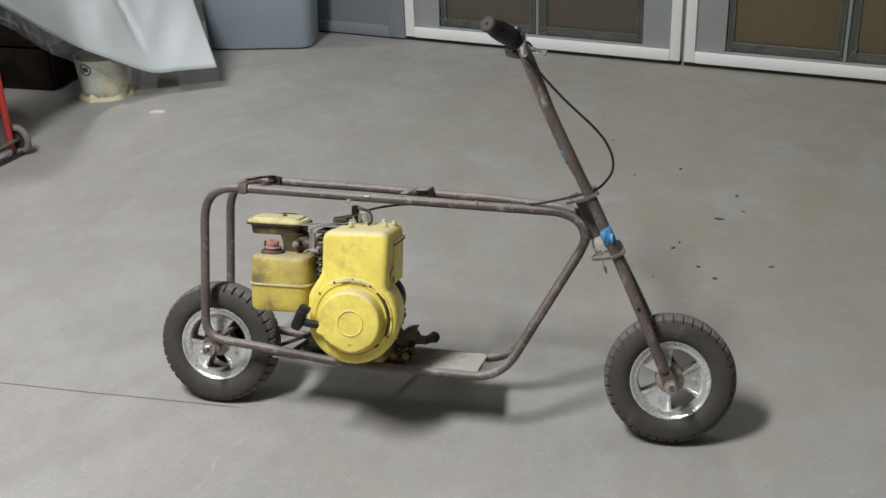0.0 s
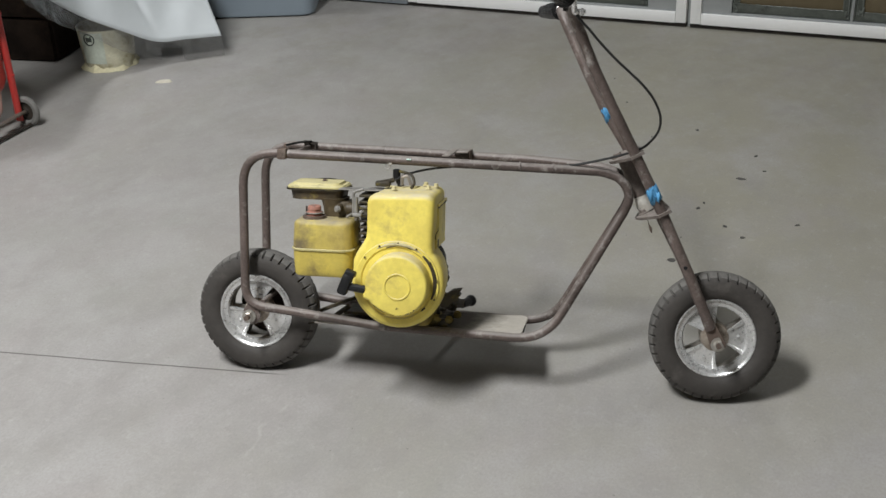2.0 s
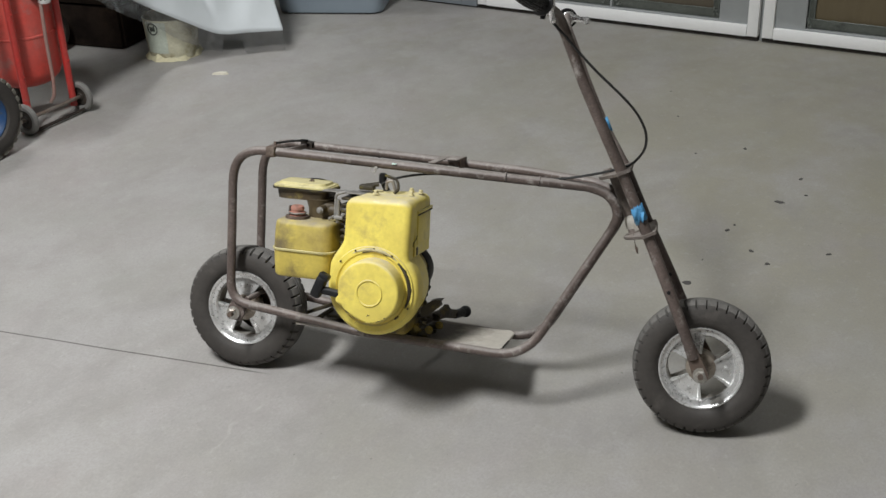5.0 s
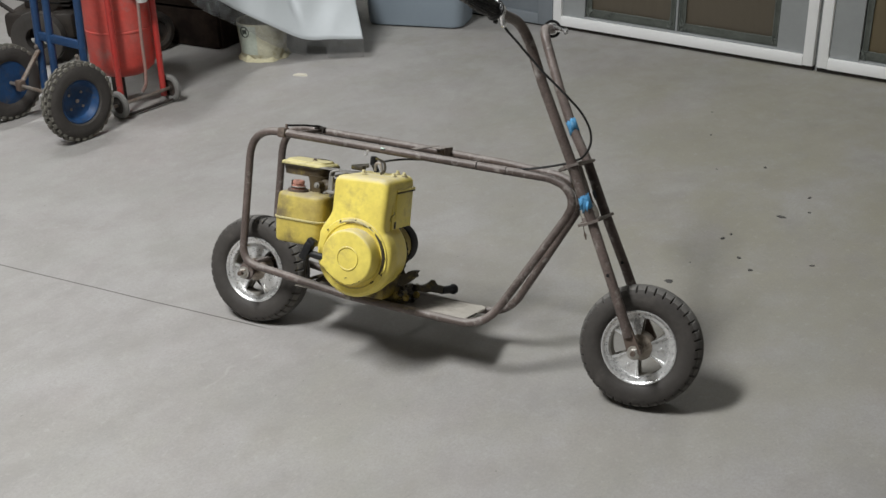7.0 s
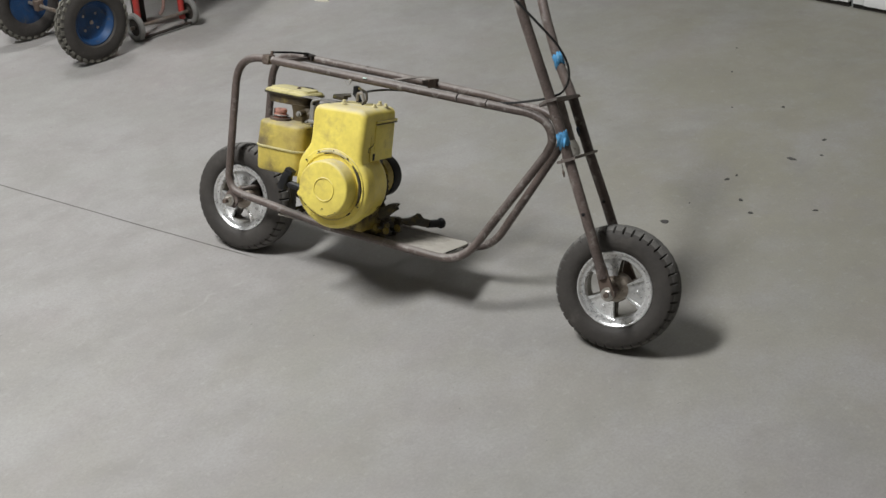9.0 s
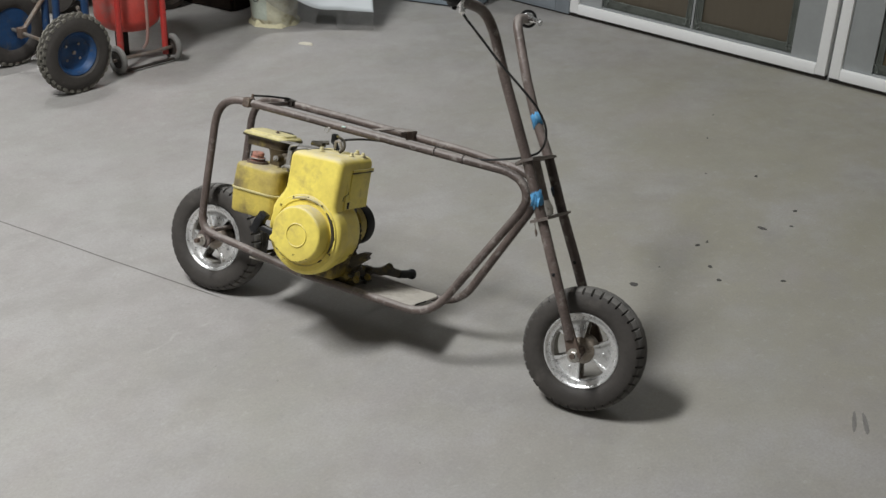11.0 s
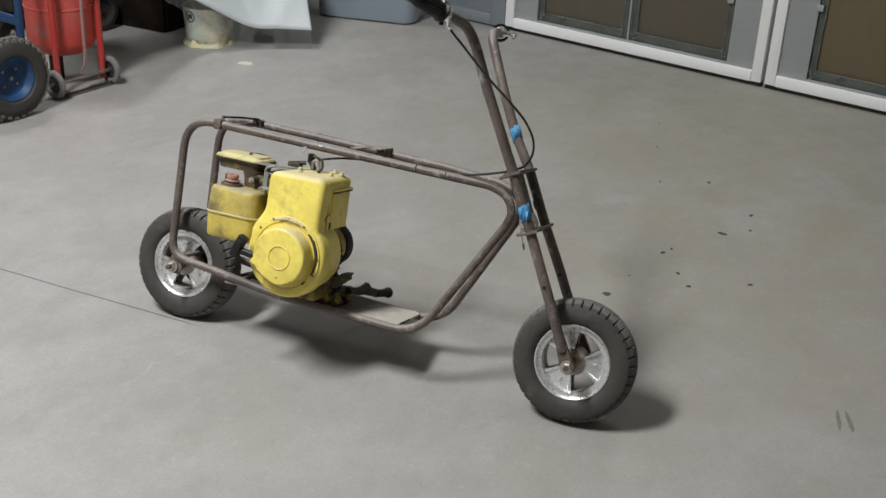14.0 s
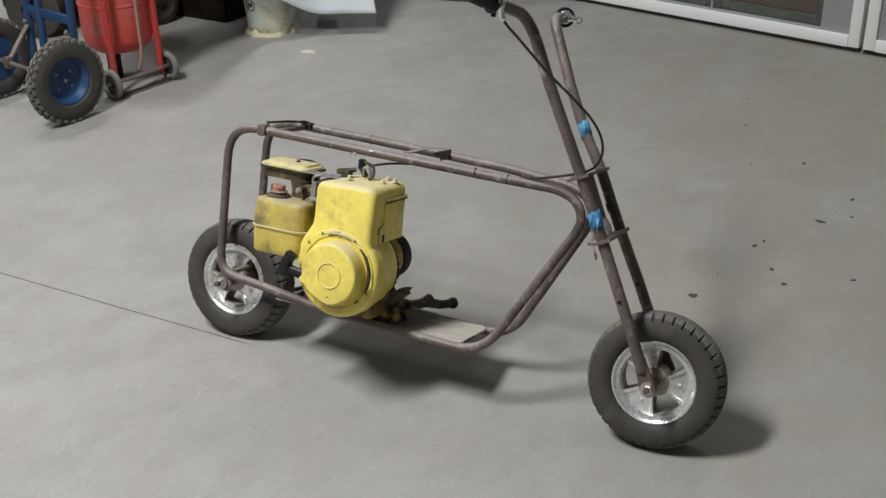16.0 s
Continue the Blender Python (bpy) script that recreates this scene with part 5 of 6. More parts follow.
# ---- wheels ----
def minibike_wheel(name, x, y0, turn, label, swing=Matrix()):
    m = swing @ pose(x, y0, 0.1375)
    n = 40
    seg = n * 8
    bm = B()
    prof = [(-0.022, 0.082), (-0.031, 0.087), (-0.0372, 0.098), (-0.0385, 0.109), (-0.0375, 0.119), (-0.035, 0.1265), (-0.031, 0.1325), (-0.023, 0.1372), (-0.012, 0.1392), (-0.0115, 0.1375), (-0.009, 0.1375), (-0.0085, 0.1395),
            (-0.002, 0.1400), (-0.0015, 0.138)]
    prof = prof + [(-y, r) for y, r in reversed(prof)]
    rings = []
    for i, (y, r) in enumerate(prof):
        ring = []
        for k in range(seg):
            shoulder = 0.129 < r and abs(y) > 0.018
            cut = shoulder and k % 8 == 0
            rr = r - 0.0085 if cut else r
            yy = y * (0.89 if cut else 1.0)
            a = 2 * math.pi * k / seg
            ring.append(bm.verts.new(m @ Vector((rr * math.cos(a), yy, rr * math.sin(a)))))
        rings.append(ring)
    count = len(rings)
    for i in range(count - 1):
        for k in range(seg):
            j = (k + 1) % seg
            f = bm.faces.new((rings[i][k], rings[i][j], rings[i + 1][j], rings[i + 1][k]))
            if prof[i][1] > 0.13 and prof[i + 1][1] > 0.13:
                f.material_index = 1
    for k in range(seg):
        j = (k + 1) % seg
        bm.faces.new((rings[-1][k], rings[-1][j], rings[0][j], rings[0][k]))
    tyre = part(name, bm, [RUBBER, TREAD], bike, label, sharp=40)
    # rim: a broad stepped lip on both sides and a dusty well between them
    bm = B()
    half = [(-0.0205, 0.0845), (-0.027, 0.0862), (-0.0302, 0.0853), (-0.0306, 0.0832), (-0.0288, 0.0795), (-0.0262, 0.0778), (-0.0252, 0.0745), (-0.0245, 0.0700), (-0.0215, 0.0680), (-0.012, 0.0672)]
    lathe(bm, half + [(-0.012, 0.0700), (-0.0195, 0.076)], 72, m, close=True)
    part("rim", bm, ALLOY, tyre, "polished cast aluminium rim")
    bm = B()
    lathe(bm, [(-0.012, 0.0676), (0.012, 0.0676), (0.0215, 0.0680), (0.0262, 0.0765), (0.0306, 0.0832), (0.027, 0.0862), (0.0205, 0.0845), (0.0, 0.074), (-0.012, 0.0698)], 60, m, close=True)
    part("rim_well", bm, DULL_ALLOY, tyre, "dusty inner well of the rim")
    # three broad dished spokes with raised edges
    for k in range(3):
        spin = m @ pose(0, 0, 0, 0, -(turn + 120 * k), 0)
        for name, mat, y0, y1, sign in (("spoke", ALLOY, -0.0235, -0.0145, 1), ("back_spoke", DULL_ALLOY, 0.0225, 0.0145, -1)):
            bm = B()
            us, rs = (-1, -0.93, -0.84, -0.76, -0.4, 0, 0.4, 0.76, 0.84, 0.93, 1), (0.020, 0.030, 0.040, 0.050, 0.060, 0.0676)
            sides = []
            for thick in (0, 1):
                grid = []
                for i, r in enumerate(rs):
                    f = (r - rs[0]) / (rs[-1] - rs[0])
                    y = y0 + (y1 - y0) * f ** 0.7
                    row = []
                    for u in us:
                        a = radians(31 + 3 * f * f) * u
                        rib = 0.0042 * (1 if abs(u) > 0.8 else 0) * min(1.0, 2.2 * f)
                        row.append(bm.verts.new(spin @ Vector((r * math.cos(a), y - sign * (rib if not thick else 0) + (sign * 0.005 if thick else 0), r * math.sin(a)))))
                    grid.append(row)
                for p, q in zip(grid, grid[1:]):
                    for j in range(len(us) - 1):
                        bm.faces.new((p[j], p[j + 1], q[j + 1], q[j]))
                sides.append([row[0] for row in grid] + grid[-1][1:] + [row[-1] for row in grid[-2::-1]] + grid[0][-2:0:-1])
            for j in range(len(sides[0])):
                jj = (j + 1) % len(sides[0])
                bm.faces.new((sides[0][j], sides[0][jj], sides[1][jj], sides[1][j]))
            spoke = part(name, bm, mat, tyre)
            if sign > 0:
                part("rivet", bolt(B(), spin @ Vector((0.050, -0.0182, 0.002)), m.to_3x3() @ Vector((0, -1, 0)), 0.0030, 0.003), ALLOY, tyre)
    bm = B()
    lathe(bm, [(-0.032, 0), (-0.032, 0.0150), (-0.0295, 0.0185), (-0.0262, 0.0235), (-0.0225, 0.029), (-0.016, 0.031), (0.016, 0.031), (0.022, 0.028), (0.03, 0.0155), (0.03, 0)], 36, m)
    part("hub", bm, HUB, tyre, "grimy hub with brown stains")
    stem = m @ pose(0, 0, 0, 0, -(turn + 150), 0)
    part("valve_stem", tube(B(), [stem @ Vector((0.067, -0.002, 0)), stem @ Vector((0.056, -0.006, -0.004)), stem @ Vector((0.044, -0.012, -0.010))], [0.0036, 0.003, 0.0026], 8), BLACK, tyre)
    # axle, spacers and nuts
    bm = B()
    tube(bm, [m @ Vector((0, -0.098, 0)), m @ Vector((0, 0.098, 0))], 0.0058, 12)
    lathe(bm, [(-0.064, 0), (-0.064, 0.011), (-0.03, 0.011), (-0.03, 0)], 16, m)
    lathe(bm, [(0.03, 0), (0.03, 0.011), (0.064, 0.011), (0.064, 0)], 16, m)
    part("axle", bm, RUST, tyre, "rusty axle with spacers")
    for s in (-1, 1):
        bm = B()
        bolt(bm, m @ Vector((0, s * (0.0795 if swing != Matrix() else 0.0755), 0)), m.to_3x3() @ Vector((0, s, 0)), 0.0105, 0.0095)
        part("axle_nut", bm, NUT, tyre, "worn pale axle nut and washer")
    return tyre


minibike_wheel("front_wheel", 1.0275, -0.011, 2, "front tyre with notched shoulders on a three-spoke rim", turn_wheel)
minibike_wheel("rear_wheel", 0.001, 0.0, 90, "rear tyre with notched shoulders on a three-spoke rim")
# rear axle plates and drive sprocket
for s in (-1, 1):
    bm = B()
    prism(bm, [(-0.012, 0.121), (0.016, 0.119), (0.026, 0.136), (0.022, 0.158), (-0.004, 0.165), (-0.014, 0.15)], -0.0025, 0.0025, 0.0008, 1)
    bmesh.ops.translate(bm, verts=bm.verts, vec=(0, 0.07 * s, 0))
    part("axle_plate", bm, BROWN, bike)
bm = B()
pts = []
for k in range(120):
    a = 2 * math.pi * k / 120
    r = 0.066 + 0.003 * (1 if k % 4 < 2 else -1)
    pts.append((0.008 + r * math.cos(a), 0.1365 + r * math.sin(a)))
prism(bm, pts, 0.052, 0.056)
part("sprocket", bm, RUST, bike, "rusty rear chain sprocket")
chain = [Vector((0.008 + 0.067 * math.cos(radians(a)), 0.054, 0.1365 + 0.067 * math.sin(radians(a)))) for a in range(95, 266, 10)] + [Vector((0.385 + 0.03 * math.cos(radians(a)), 0.054, 0.265 + 0.03 * math.sin(radians(a)))) for a in range(-80, 100, 20)]
part("chain", tube(B(), chain, 0.0045, 6, closed=True), GREASE, bike, "greasy black drive chain")

# ---- engine ----
CX, CZ = 0.364, 0.261
bm = B()
lathe(bm, [(-0.15, 0), (-0.15, 0.0945), (-0.14, 0.0925), (-0.095, 0.0895), (-0.084, 0.0875), (-0.0795, 0.083), (-0.078, 0.071), (-0.06, 0.064), (-0.03, 0.055), (-0.012, 0.05), (-0.008, 0.045), (0.03, 0.045), (0.03, 0)], 56, pose(CX + 0.003, 0, CZ))
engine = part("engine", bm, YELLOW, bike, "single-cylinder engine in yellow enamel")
engine.location = (0.0, 0.007, -0.003)
bm = B()
box(bm, (CX - 0.06, -0.125, 0.15), (CX + 0.058, -0.012, 0.2), 0.012)
box(bm, (CX - 0.06, -0.07, 0.136), (CX + 0.066, -0.0, 0.16), 0.008)
part("sump", bm, YELLOW_OILY, engine, "oily sump of the engine")

# blower housing: a drum that rises into a square cowl
R = 0.0992
outline = arc(CX, CZ, R, 166, 393, 44)
outline += [(0.4435, 0.321), (0.4385, 0.327), (0.4380, 0.34), (0.4415, 0.430)] + arc(0.4215, 0.430, 0.0195, 0, 90, 5)[1:] + arc(0.318, 0.4265, 0.0195, 90, 180, 5) + [(0.2975, 0.37), (0.2955, 0.354), (0.2905, 0.344), (0.2835, 0.333), (0.2745, 0.319), (0.2685, 0.305)]
bm = B()
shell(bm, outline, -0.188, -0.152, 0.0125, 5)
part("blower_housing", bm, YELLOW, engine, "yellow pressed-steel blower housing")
bm = B()
cowl = [(0.306, 0.34), (0.4415, 0.33), (0.4392, 0.4315)] + arc(0.4222, 0.4315, 0.017, 0, 90, 5)[1:] + arc(0.32, 0.4285, 0.017, 90, 180, 5)
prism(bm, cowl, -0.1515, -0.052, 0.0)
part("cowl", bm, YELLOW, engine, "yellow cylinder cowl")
bm = B()
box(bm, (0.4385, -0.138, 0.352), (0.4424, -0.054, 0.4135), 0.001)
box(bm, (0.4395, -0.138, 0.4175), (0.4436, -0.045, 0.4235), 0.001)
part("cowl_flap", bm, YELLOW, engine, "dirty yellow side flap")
part("cowl_seam", tube(B(), [(0.4420, -0.137, 0.4155), (0.4424, -0.045, 0.4155)], 0.0016, 6), YELLOW_OILY, engine)
crack = [(0.4428, -0.1437, 0.374), (0.4424, -0.1455, 0.3675), (0.4400, -0.158, 0.3615), (0.4398, -0.1605, 0.353), (0.4396, -0.1515, 0.3505)]
part("crack", tube(B(), crack, [0.0004, 0.0009, 0.0007, 0.001, 0.0004], 6), YELLOW_OILY, engine, "dark crack beside the flap")
for x, z, r in ((0.2995, 0.418, 0.0022), (0.2985, 0.401, 0.0014), (0.3005, 0.428, 0.0016)):
    part("edge_chip", tube(B(), [(x, -0.1765, z), (x - 0.0012, -0.172, z)], r, 8), GREASE, engine, "dark chip on the cowl's edge")
part("drill_hole", box(B(), (0.4345, -0.1415, 0.331), (0.4424, -0.1325, 0.3475), 0.001), BLACK, engine)
# flange ring with its row of slots and screws
bm = B()
lathe(bm, [(-0.1875, 0.0905), (-0.191, 0.089), (-0.191, 0.078), (-0.1875, 0.074)], 64, pose(CX, 0, CZ))
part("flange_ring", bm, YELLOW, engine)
for k in range(7):
    a = radians(-21 + 27.2 * k)
    bm = tube(B(), [(CX + 0.086 * math.cos(a), -0.1925, CZ + 0.086 * math.sin(a)), (CX + 0.086 * math.cos(a), -0.1938, CZ + 0.086 * math.sin(a))], 0.0021, 8)
    part("screw_hole", bm, GREASE, engine)
for a0, a1, w in ((68, 79, 0.0026), (93, 113, 0.0016), (-26, 50, 0.0044), (-52, -42, 0.0022)):
    bm = B()
    n = (a1 - a0) // 3 + 1
    tube(bm, [(CX + 0.005 + 0.0765 * math.cos(radians(a0 + 3 * k)), -0.1905, CZ + 0.003 + 0.0765 * math.sin(radians(a0 + 3 * k))) for k in range(n)], [w * (0.45 + 0.55 * math.sin(math.pi * (k + 0.3) / n)) for k in range(n)], 8)
    part("slot", bm, GREASE, engine, "dark gap behind the starter cover")
arc_line = [(CX + 0.0835 * math.cos(radians(a)), -0.1895, CZ + 0.0835 * math.sin(radians(a))) for a in range(48, 128, 4)]
part("dust_layer", tube(B(), arc_line, [0.0012 + 0.0038 * math.sin(math.pi * k / 19) for k in range(20)], 8), YELLOW_DUSTY, engine, "pale dust on the flange")
# recoil starter cover with a flattened tooth at the rope exit
pts = []
for k in range(96):
    a = math.degrees(2 * math.pi * k / 96)
    r = 0.0655
    d = abs((a - 200 + 180) % 360 - 180)
    if d < 9:
        r += 0.009 * (1 - (d / 9) ** 2)
    d = abs((a - 245 + 180) % 360 - 180)
    if d < 28:
        r -= 0.004 * (1 - (d / 28) ** 2)
    pts.append((CX + 0.0065 + r * math.cos(radians(a)), CZ + 0.0025 + r * math.sin(radians(a))))
bm = B()
shell(bm, pts, -0.232, -0.1905, 0.006, 4)
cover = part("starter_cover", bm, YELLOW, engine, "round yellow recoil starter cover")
bm = B()
lathe(bm, [(-0.2322, 0.0285), (-0.2338, 0.0275), (-0.2338, 0.0255), (-0.2322, 0.0245)], 48, pose(CX + 0.0095, 0, CZ + 0.002))
part("cover_rim", bm, YELLOW, engine)
for x, z, w in ((0.352, 0.2005, 0.006), (0.382, 0.2015, 0.005), (0.374, 0.2165, 0.0035)):
    smear = [(x - w, -0.2318, z - 0.002), (x - 0.3 * w, -0.232, z + 0.0012), (x + 0.4 * w, -0.232, z + 0.0005), (x + w, -0.2318, z + 0.0032)]
    part("chip_mark", tube(B(), smear, [0.0004, 0.0013, 0.0007, 0.0003], 6), YELLOW_OILY, engine, "brown chip in the paint")
rnd = random.Random(21)
line, rad = [], []
for a in range(196, 316, 3):
    w = rnd.uniform(-0.0012, 0.0012)
    line.append((CX + 0.0065 + (0.0615 + w) * math.cos(radians(a)), -0.2313 + abs(w), CZ + 0.0025 + (0.0615 + w) * math.sin(radians(a))))
    rad.append(rnd.uniform(0.0001, 0.0015))
part("worn_edge", tube(B(), line, rad, 6), YELLOW_OILY, engine, "paint worn dark along the cover's rim")
# pull handle
bm = B()
box(bm, (-0.0115, -0.012, -0.024), (0.0105, 0.012, 0.024), 0.0065, m=pose(0.262, -0.222, 0.262, 0, 22, 0))
box(bm, (-0.010, -0.010, 0.018), (0.013, 0.010, 0.032), 0.004, m=pose(0.262, -0.222, 0.262, 0, 22, 0))
part("pull_handle", bm, BLACK, engine, "black rubber pull handle")
part("pull_stub", tube(B(), [(0.262, -0.222, 0.257), (0.302, -0.218, 0.251)], 0.0085, 10), BLACK, engine)

# fuel tank: two pressed halves with a seam flange
def round_pan(x0, x1, y0, y1, r, n=6):
    pts = []
    for cx, cy, a0 in ((x1 - r, y1 - r, 0), (x0 + r, y1 - r, 90), (x0 + r, y0 + r, 180), (x1 - r, y0 + r, 270)):
        pts += [(cx + r * math.cos(radians(a0 + 90 * k / n)), cy + r * math.sin(radians(a0 + 90 * k / n))) for k in range(n + 1)]
    return pts


def tank_half(name, rings, mat):
    """A pressed half with rounded corners; rings of (height, inset), upwards."""
    bm = B()
    loops = [[bm.verts.new((x, y, z)) for x, y in round_pan(0.1275 + d, 0.2615 - d, -0.1695 + d, -0.0605 - d, 0.024 - d)] for z, d in rings]
    for p, q in zip(loops, loops[1:]):
        for k in range(len(p)):
            bm.faces.new((p[k], p[(k + 1) % len(p)], q[(k + 1) % len(p)], q[k]))
    bm.faces.new(loops[0][::-1])
    bm.faces.new(loops[-1])
    return part(name, bm, mat, engine, "grimy yellow fuel tank half")


tank_half("fuel_tank", [(0.3195, 0.0005), (0.345, 0.0015), (0.371, 0.003), (0.376, 0.0045), (0.3795, 0.008), (0.381, 0.0135)], YELLOW_GRIMED)
tank_half("fuel_tank", [(0.259, 0.012), (0.2605, 0.007), (0.265, 0.0035), (0.29, 0.002), (0.3185, 0.0005)], YELLOW_DIRTY)
bm = B()
loops = [[bm.verts.new((x, y, z)) for x, y in round_pan(0.1275 - d, 0.2615 + d, -0.1695 - d, -0.0605 + d, 0.024 + d)] for z, d in ((0.3165, 0.0002), (0.317, 0.0022), (0.3205, 0.0026), (0.3215, 0.0004))]
for p, q in zip(loops, loops[1:]):
    for k in range(len(p)):
        bm.faces.new((p[k], p[(k + 1) % len(p)], q[(k + 1) % len(p)], q[k]))
part("tank_seam", bm, CREAM, engine, "pale worn seam of the fuel tank")
bm = B()
lathe(bm, [(0.379, 0), (0.379, 0.0185), (0.385, 0.0185), (0.386, 0.0155), (0.39, 0.0155), (0.391, 0.0172), (0.3945, 0.0172), (0.3955, 0.0135), (0.399, 0.0135), (0.400, 0.0148), (0.406, 0.0138), (0.408, 0.011), (0.408, 0)], 28, pose(0.169, -0.126, 0, 90))
part("fuel_cap", bm, RED_CAP, engine, "faded red ribbed fuel cap")
bm = B()
lathe(bm, [(0.378, 0.026), (0.3865, 0.025), (0.3865, 0.018)], 28, pose(0.169, -0.126, 0, 90))
part("filler_neck", bm, RUST, engine)
bm = B()
tube(bm, [(0.169 + 0.0178 * math.cos(2 * math.pi * k / 24), -0.126 + 0.0178 * math.sin(2 * math.pi * k / 24), 0.3925) for k in range(24)], 0.0016, 6, closed=True)
box(bm, (0.1495, -0.13, 0.386), (0.1515, -0.118, 0.406), 0.0006)
part("cap_clip", bm, PALE_STEEL, engine, "dull steel clip round the fuel cap")

# air cleaner on the carburettor
def plate(bm, pts, z0, z1, shrink=0.0):
    cx, cy = sum(p[0] for p in pts) / len(pts), sum(p[1] for p in pts) / len(pts)
    lo = [bm.verts.new((x, y, z0)) for x, y in pts]
    hi = [bm.verts.new((cx + (x - cx) * (1 - shrink), cy + (y - cy) * (1 - shrink), z1)) for x, y in pts]
    bm.faces.new(lo[::-1])
    bm.faces.new(hi)
    for k in range(len(pts)):
        j = (k + 1) % len(pts)
        bm.faces.new((lo[k], lo[j], hi[j], hi[k]))
    return hi


bm = B()
plate(bm, round_pan(0.100, 0.229, -0.112, -0.024, 0.020), 0.4415, 0.4445, 0.0)
plate(bm, round_pan(0.1015, 0.2275, -0.1105, -0.0255, 0.019), 0.4445, 0.4475, 0.03)
plate(bm, round_pan(0.110, 0.219, -0.102, -0.034, 0.016), 0.4474, 0.4525, 0.05)
part("filter_lid", bm, CREAM, engine, "cream-yellow pressed air filter lid")
# a dark band stands for the recess under the lid
bm = B()
plate(bm, round_pan(0.098, 0.231, -0.114, -0.022, 0.021), 0.4375, 0.4414)
part("lid_gap_band", bm, GREASE, engine, "dark band filling the gap under the lid")
bm = B()
plate(bm, round_pan(0.109, 0.222, -0.104, -0.032, 0.020), 0.4165, 0.4374, -0.07)
part("filter_base", bm, FILTER_PAN, engine, "grimy air filter base, darkened for the lid's shade")
bm = B()
lathe(bm, [(0.436, 0), (0.436, 0.030), (0.4465, 0.030), (0.4495, 0.026), (0.4495, 0)], 28, pose(0.166, -0.028, 0, 90))
part("breather", bm, DARK, engine, "dark round breather behind the lid")
part("lid_screw", bolt(B(), (0.176, -0.067, 0.4525), (0, 0, 1), 0.004, 0.004), RUST, engine)
bm = B()
lathe(bm, [(0.372, 0), (0.372, 0.024), (0.4, 0.026), (0.42, 0.032), (0.42, 0)], 20, pose(0.203, -0.08, 0, 90))
box(bm, (0.19, -0.105, 0.375), (0.245, -0.06, 0.415), 0.006)
tube(bm, [(0.22, -0.105, 0.403), (0.22, -0.125, 0.402)], 0.008, 12)
tube(bm, [(0.235, -0.1, 0.4), (0.31, -0.1, 0.395)], 0.013, 12)
part("carburettor", bm, FILTER_PAN, engine, "greasy yellow-stained carburettor")
bm = B()
bolt(bm, (0.22, -0.126, 0.402), (0, -1, 0), 0.005, 0.006)
tube(bm, rounded([(0.24, -0.125, 0.385), (0.256, -0.13, 0.395), (0.256, -0.128, 0.44), (0.275, -0.12, 0.446)], 0.008), 0.003, 8)
tube(bm, [(0.262, -0.13, 0.38), (0.262, -0.128, 0.43)], 0.0045, 8)
tube(bm, [(0.27, -0.126, 0.395), (0.285, -0.12, 0.41)], 0.005, 8)
box(bm, (0.255, -0.138, 0.388), (0.275, -0.122, 0.396), 0.002)
lathe(bm, [(0.383, 0), (0.383, 0.011), (0.388, 0.0135), (0.41, 0.0135), (0.413, 0.011), (0.413, 0)], 18, pose(0.277, -0.112, 0, 90))
part("linkage", bm, PALE_STEEL, engine, "dull steel throttle linkage")
bm = B()
box(bm, (0.221, -0.122, 0.4425), (0.325, -0.09, 0.445), 0.001)
part("control_bracket", bm, PALE_STEEL, engine, "pale control bracket strip")
bm = B()
box(bm, (0.298, -0.108, 0.4505), (0.33, -0.088, 0.462), 0.003)
tube(bm, [(0.308, -0.098, 0.458), (0.335, -0.085, 0.463)], 0.005, 8)
part("throttle_lever", bm, GREASE, engine)
# black tank bracket side and cylinder behind, widened to fill the gap's shade
bm = B()
box(bm, (0.274, -0.112, 0.28), (0.41, -0.03, 0.438), 0.008)
part("cylinder", bm, GREASE, engine, "greasy black finned cylinder, widened to fill the shaded gap")
for k in range(8):
    part("fin", box(B(), (0.268, -0.13, 0.335 + 0.0135 * k), (0.42, -0.02, 0.3405 + 0.0135 * k), 0.002), GREASE, engine)
# bolts on the cowl's top
for x, y in ((0.4, -0.06), (0.425, -0.075), (0.415, -0.11), (0.345, -0.13)):
    part("head_bolt", bolt(B(), (x, y, 0.4495), (0, 0, 1), 0.0045, 0.007), YELLOW_DUSTY, engine)
bm = B()
tube(bm, [(0.346, -0.062, 0.446), (0.334, -0.064, 0.47)], [0.007, 0.006], 12)
lathe(bm, [(0.0, 0), (0.0, 0.0085), (0.02, 0.0085), (0.022, 0.005), (0.022, 0)], 14, Matrix.Translation((0.336, -0.064, 0.462)) @ pose(0, 0, 0, 90))
part("spark_plug", bm, BLACK, engine, "spark plug with black boot")
wire = [(0.336, -0.064, 0.48), (0.353, -0.07, 0.478), (0.372, -0.08, 0.474), (0.38, -0.09, 0.458), (0.375, -0.1, 0.449)]
part("plug_wire", tube(B(), [spline(wire, k / 16) for k in range(17)], 0.0032, 8), GREASE, engine)
bm = B()
tube(bm, rounded([(0.352, -0.085, 0.452), (0.352, -0.085, 0.47), (0.365, -0.085, 0.474), (0.372, -0.085, 0.452)], 0.006), 0.0035, 8)
part("control_spring", bm, BARE, engine)
# clutch drum
bm = B()
lathe(bm, [(-0.004, 0), (-0.004, 0.0505), (0.002, 0.053), (0.026, 0.053), (0.03, 0.047), (0.03, 0)], 48, pose(CX + 0.015, 0, CZ + 0.006))
part("clutch_drum", bm, BLACK, engine, "black clutch drum")
bm = B()
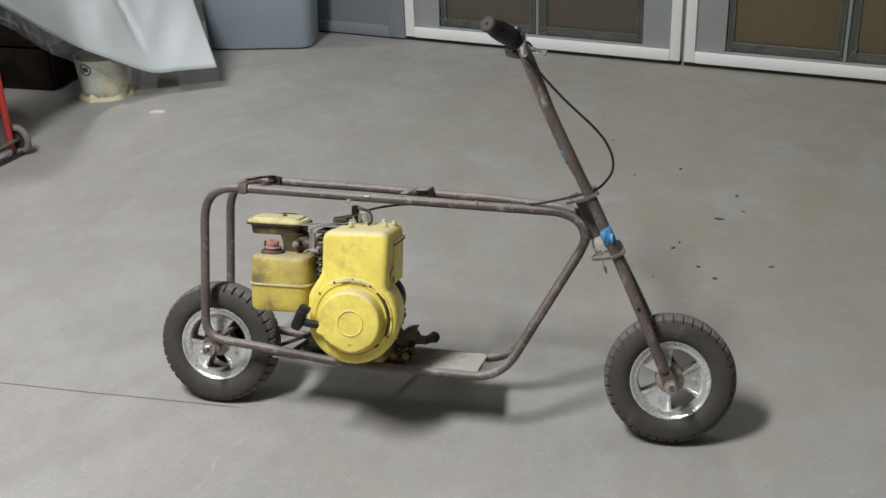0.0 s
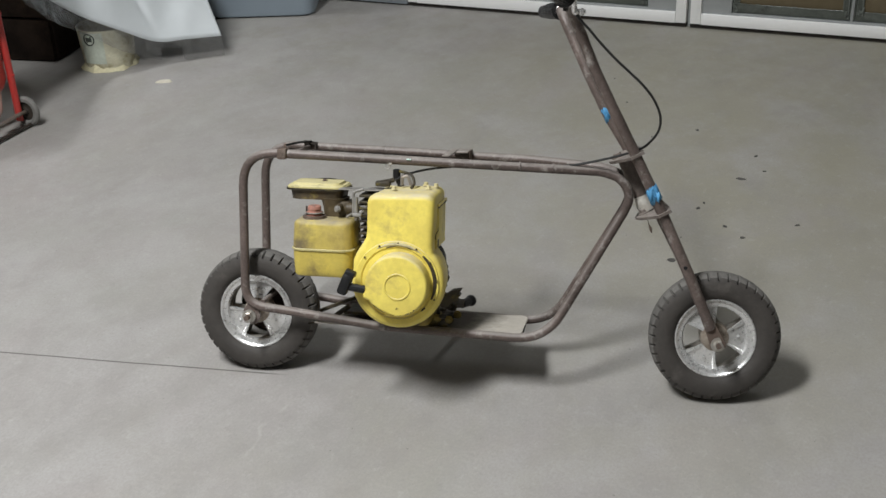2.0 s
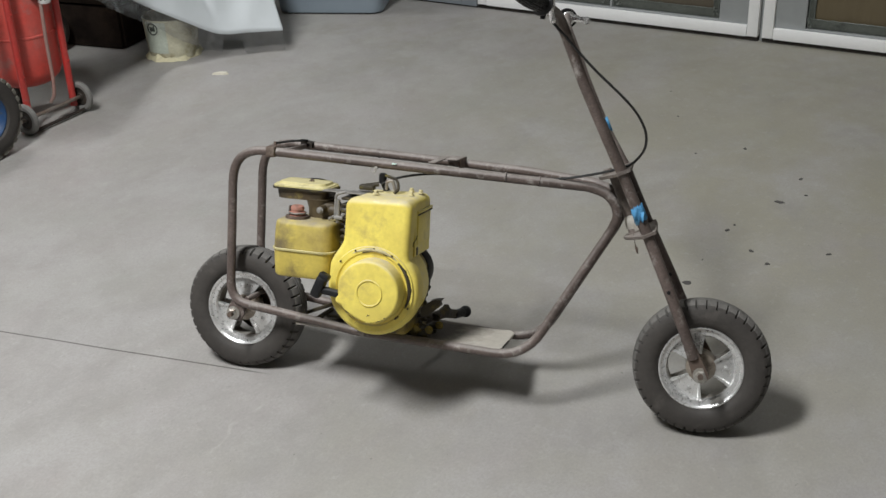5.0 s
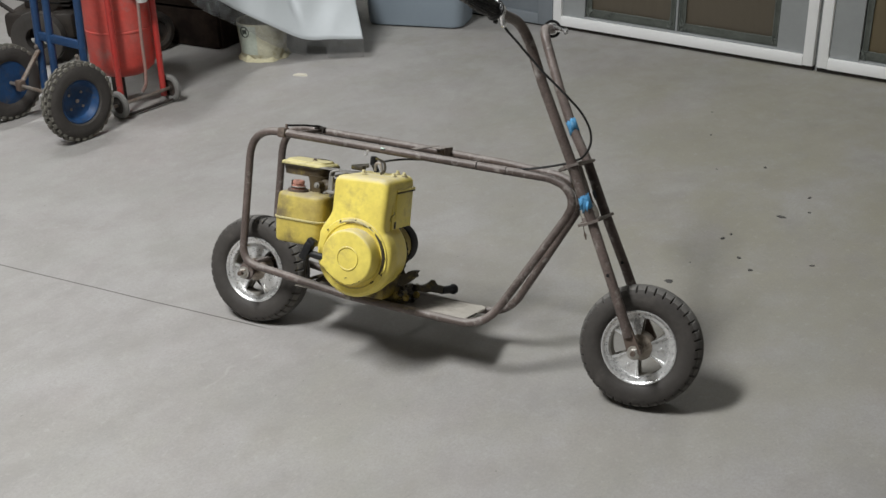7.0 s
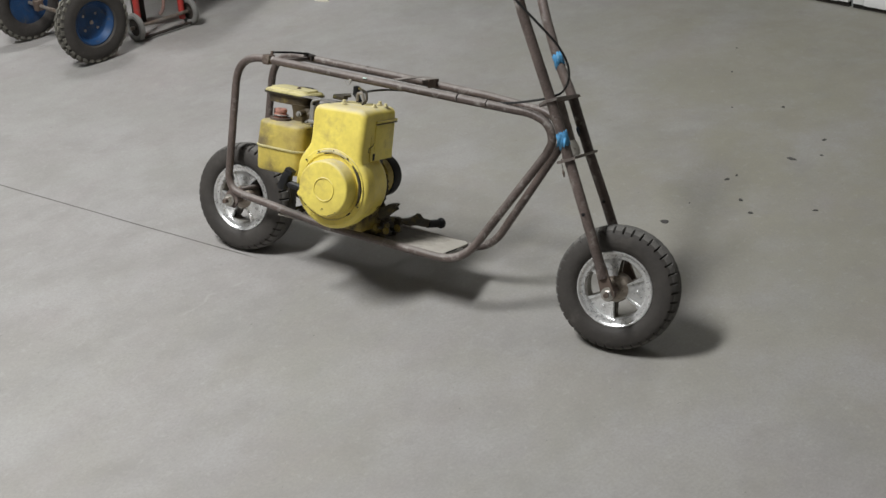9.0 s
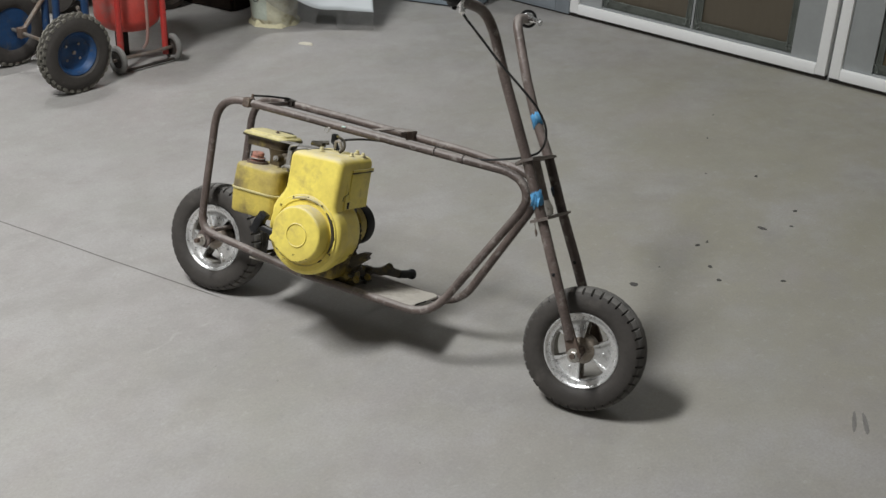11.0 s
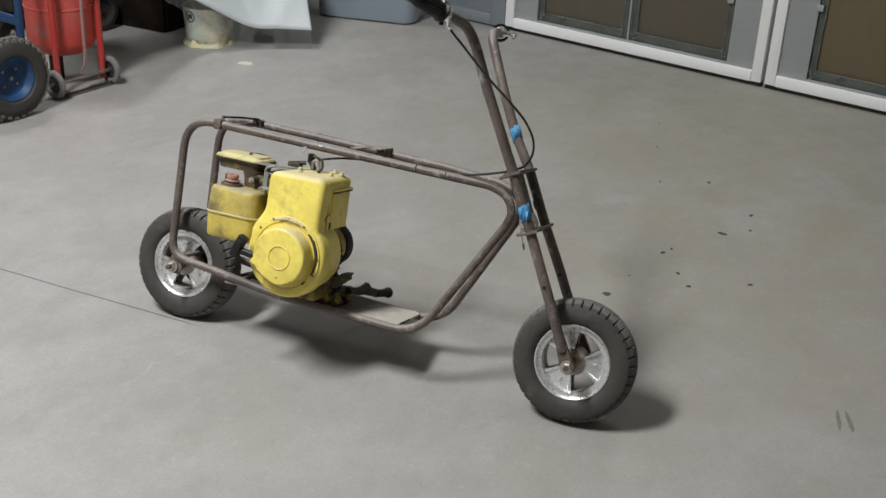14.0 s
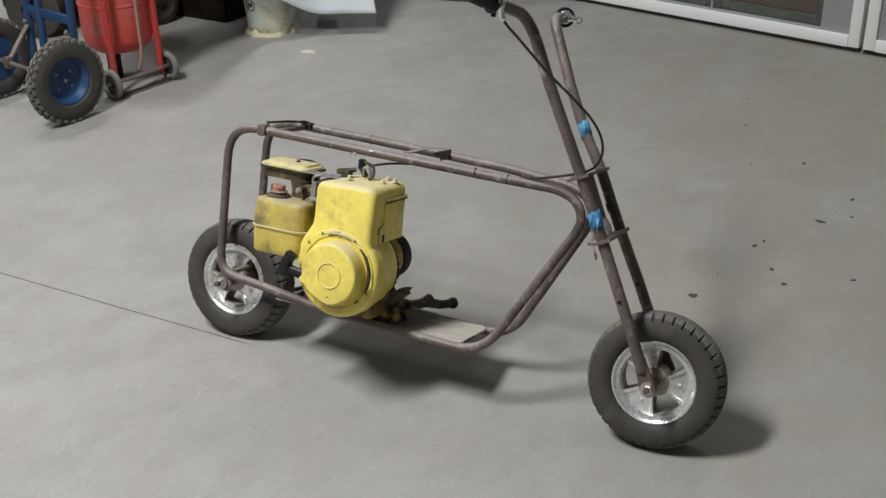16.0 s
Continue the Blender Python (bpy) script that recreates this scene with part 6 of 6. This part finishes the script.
lathe(bm, [(-0.03, 0.03), (-0.03, 0.0515), (-0.008, 0.0525), (-0.008, 0.03)], 40, pose(CX + 0.012, 0, CZ + 0.006), close=True)
part("bearing_plate", bm, YELLOW_DIRTY, engine)
# ragged oily edge of the crankcase
rnd = random.Random(31)
line, rad = [], []
for a in range(-62, 26, 4):
    w = rnd.uniform(-0.002, 0.003)
    line.append((CX + 0.003 + (0.0845 + 0.5 * w) * math.cos(radians(a)), -0.0775 + w, CZ + (0.0845 + 0.5 * w) * math.sin(radians(a))))
    rad.append(rnd.uniform(0.0025, 0.0055) * (1.0 if a < 0 else 0.6))
part("oil_streak", tube(B(), line, rad, 8), GREASE, engine, "black oil along the crankcase joint")
bm = B()
for k in range(16):
    a = radians(rnd.uniform(-78, -30))
    q = Vector((CX + 0.003 + 0.088 * math.cos(a), rnd.uniform(-0.105, -0.072), CZ + 0.088 * math.sin(a)))
    bmesh.ops.create_icosphere(bm, subdivisions=2, radius=rnd.uniform(0.003, 0.0075), matrix=Matrix.Translation(q) @ Matrix.Diagonal((1, 1.3, 0.9, 1)))
for v in bm.verts:
    v.co += Vector((noise.noise(v.co * 160), noise.noise(v.co * 160 + Vector((7, 0, 0))), noise.noise(v.co * 160 + Vector((0, 9, 0))))) * 0.0025
part("oily_crust", bm, YELLOW_OILY, engine, "oily crust with yellow paint showing through")
# greasy lumps at the base and the exhaust stub
bm = B()
rnd = random.Random(11)
for k in range(22):
    x, y, z, r = rnd.uniform(0.39, 0.455), rnd.uniform(-0.085, -0.01), rnd.uniform(0.14, 0.18), rnd.uniform(0.005, 0.012)
    bmesh.ops.create_icosphere(bm, subdivisions=1, radius=r, matrix=Matrix.Translation((x, y, z)) @ Matrix.Diagonal((1.2, 1, 0.8, 1)))
box(bm, (0.36, -0.066, 0.1345), (0.452, 0.02, 0.142), 0.003)
part("engine_base", bm, GREASE, engine, "grease-caked engine base")
for x, y, z in ((0.43, -0.07, 0.158), (0.455, -0.068, 0.155), (0.40, -0.07, 0.15), (0.47, -0.04, 0.16)):
    part("base_bolt", bolt(B(), (x, y, z), (0, -1, 0), 0.006, 0.006), YELLOW_OILY, engine)
bm = B()
prism(bm, [(0.438, 0.186), (0.45, 0.185), (0.482, 0.2135), (0.4785, 0.2185), (0.4845, 0.2275), (0.472, 0.2265), (0.462, 0.2235), (0.452, 0.2155), (0.44, 0.211)], -0.082, -0.062)
part("drain_spout", bm, GREASE, engine, "torn rusty spout on the crankcase")
bm = B()
tube(bm, [(0.186, -0.047, 0.139), (0.225, -0.047, 0.168)], 0.0055, 8)
part("tank_bracket", bm, GREASE, engine, "black steel mounting bracket")

# footpeg on the far side
bm = B()
arm = [(0.40, 0.0, 0.143), (0.412, 0.05, 0.142), (0.42, 0.085, 0.138), (0.432, 0.12, 0.139), (0.44, 0.145, 0.133), (0.449, 0.172, 0.13)]
tops = (0.030, 0.029, 0.031, 0.026, 0.024, 0.025, 0.021, 0.020, 0.0195, 0.0185, 0.018, 0.0175, 0.021, 0.024, 0.030, 0.031, 0.024, 0.020, 0.019, 0.018, 0.0165)
cols = []
for k in range(21):
    p = spline(arm, k / 20)
    w = 0.0085 - 0.0001 * k
    cols.append([bm.verts.new(p + Vector((dx * w, 0, dz))) for dx, dz in ((-1, -0.008), (-1.1, 0.4 * tops[k]), (-0.5, tops[k] - 0.006), (0.5, tops[k] - 0.007), (1.1, 0.3 * tops[k]), (1, -0.008))])
for p, q in zip(cols, cols[1:]):
    for j in range(6):
        bm.faces.new((p[j], p[(j + 1) % 6], q[(j + 1) % 6], q[j]))
bm.faces.new(cols[0])
bm.faces.new(cols[-1][::-1])
peg = part("footpeg", bm, GREASE, bike, "greasy black footpeg")
pts = [Vector((0.447, 0.168, 0.1285)).lerp(Vector((0.463, 0.222, 0.1255)), k / 12) for k in range(13)]
part("rubber_sleeve", tube(B(), pts, [0.0098 + 0.001 * (k % 2) + (0.0035 if k > 9 else 0) for k in range(13)], 14), BLACK, peg, "ribbed black rubber sleeve")
part("peg_end", tube(B(), [(0.4632, 0.2224, 0.1255), (0.4642, 0.2262, 0.1253)], [0.0095, 0.0075], 14), RUBBER, peg, "worn grey end of the peg")
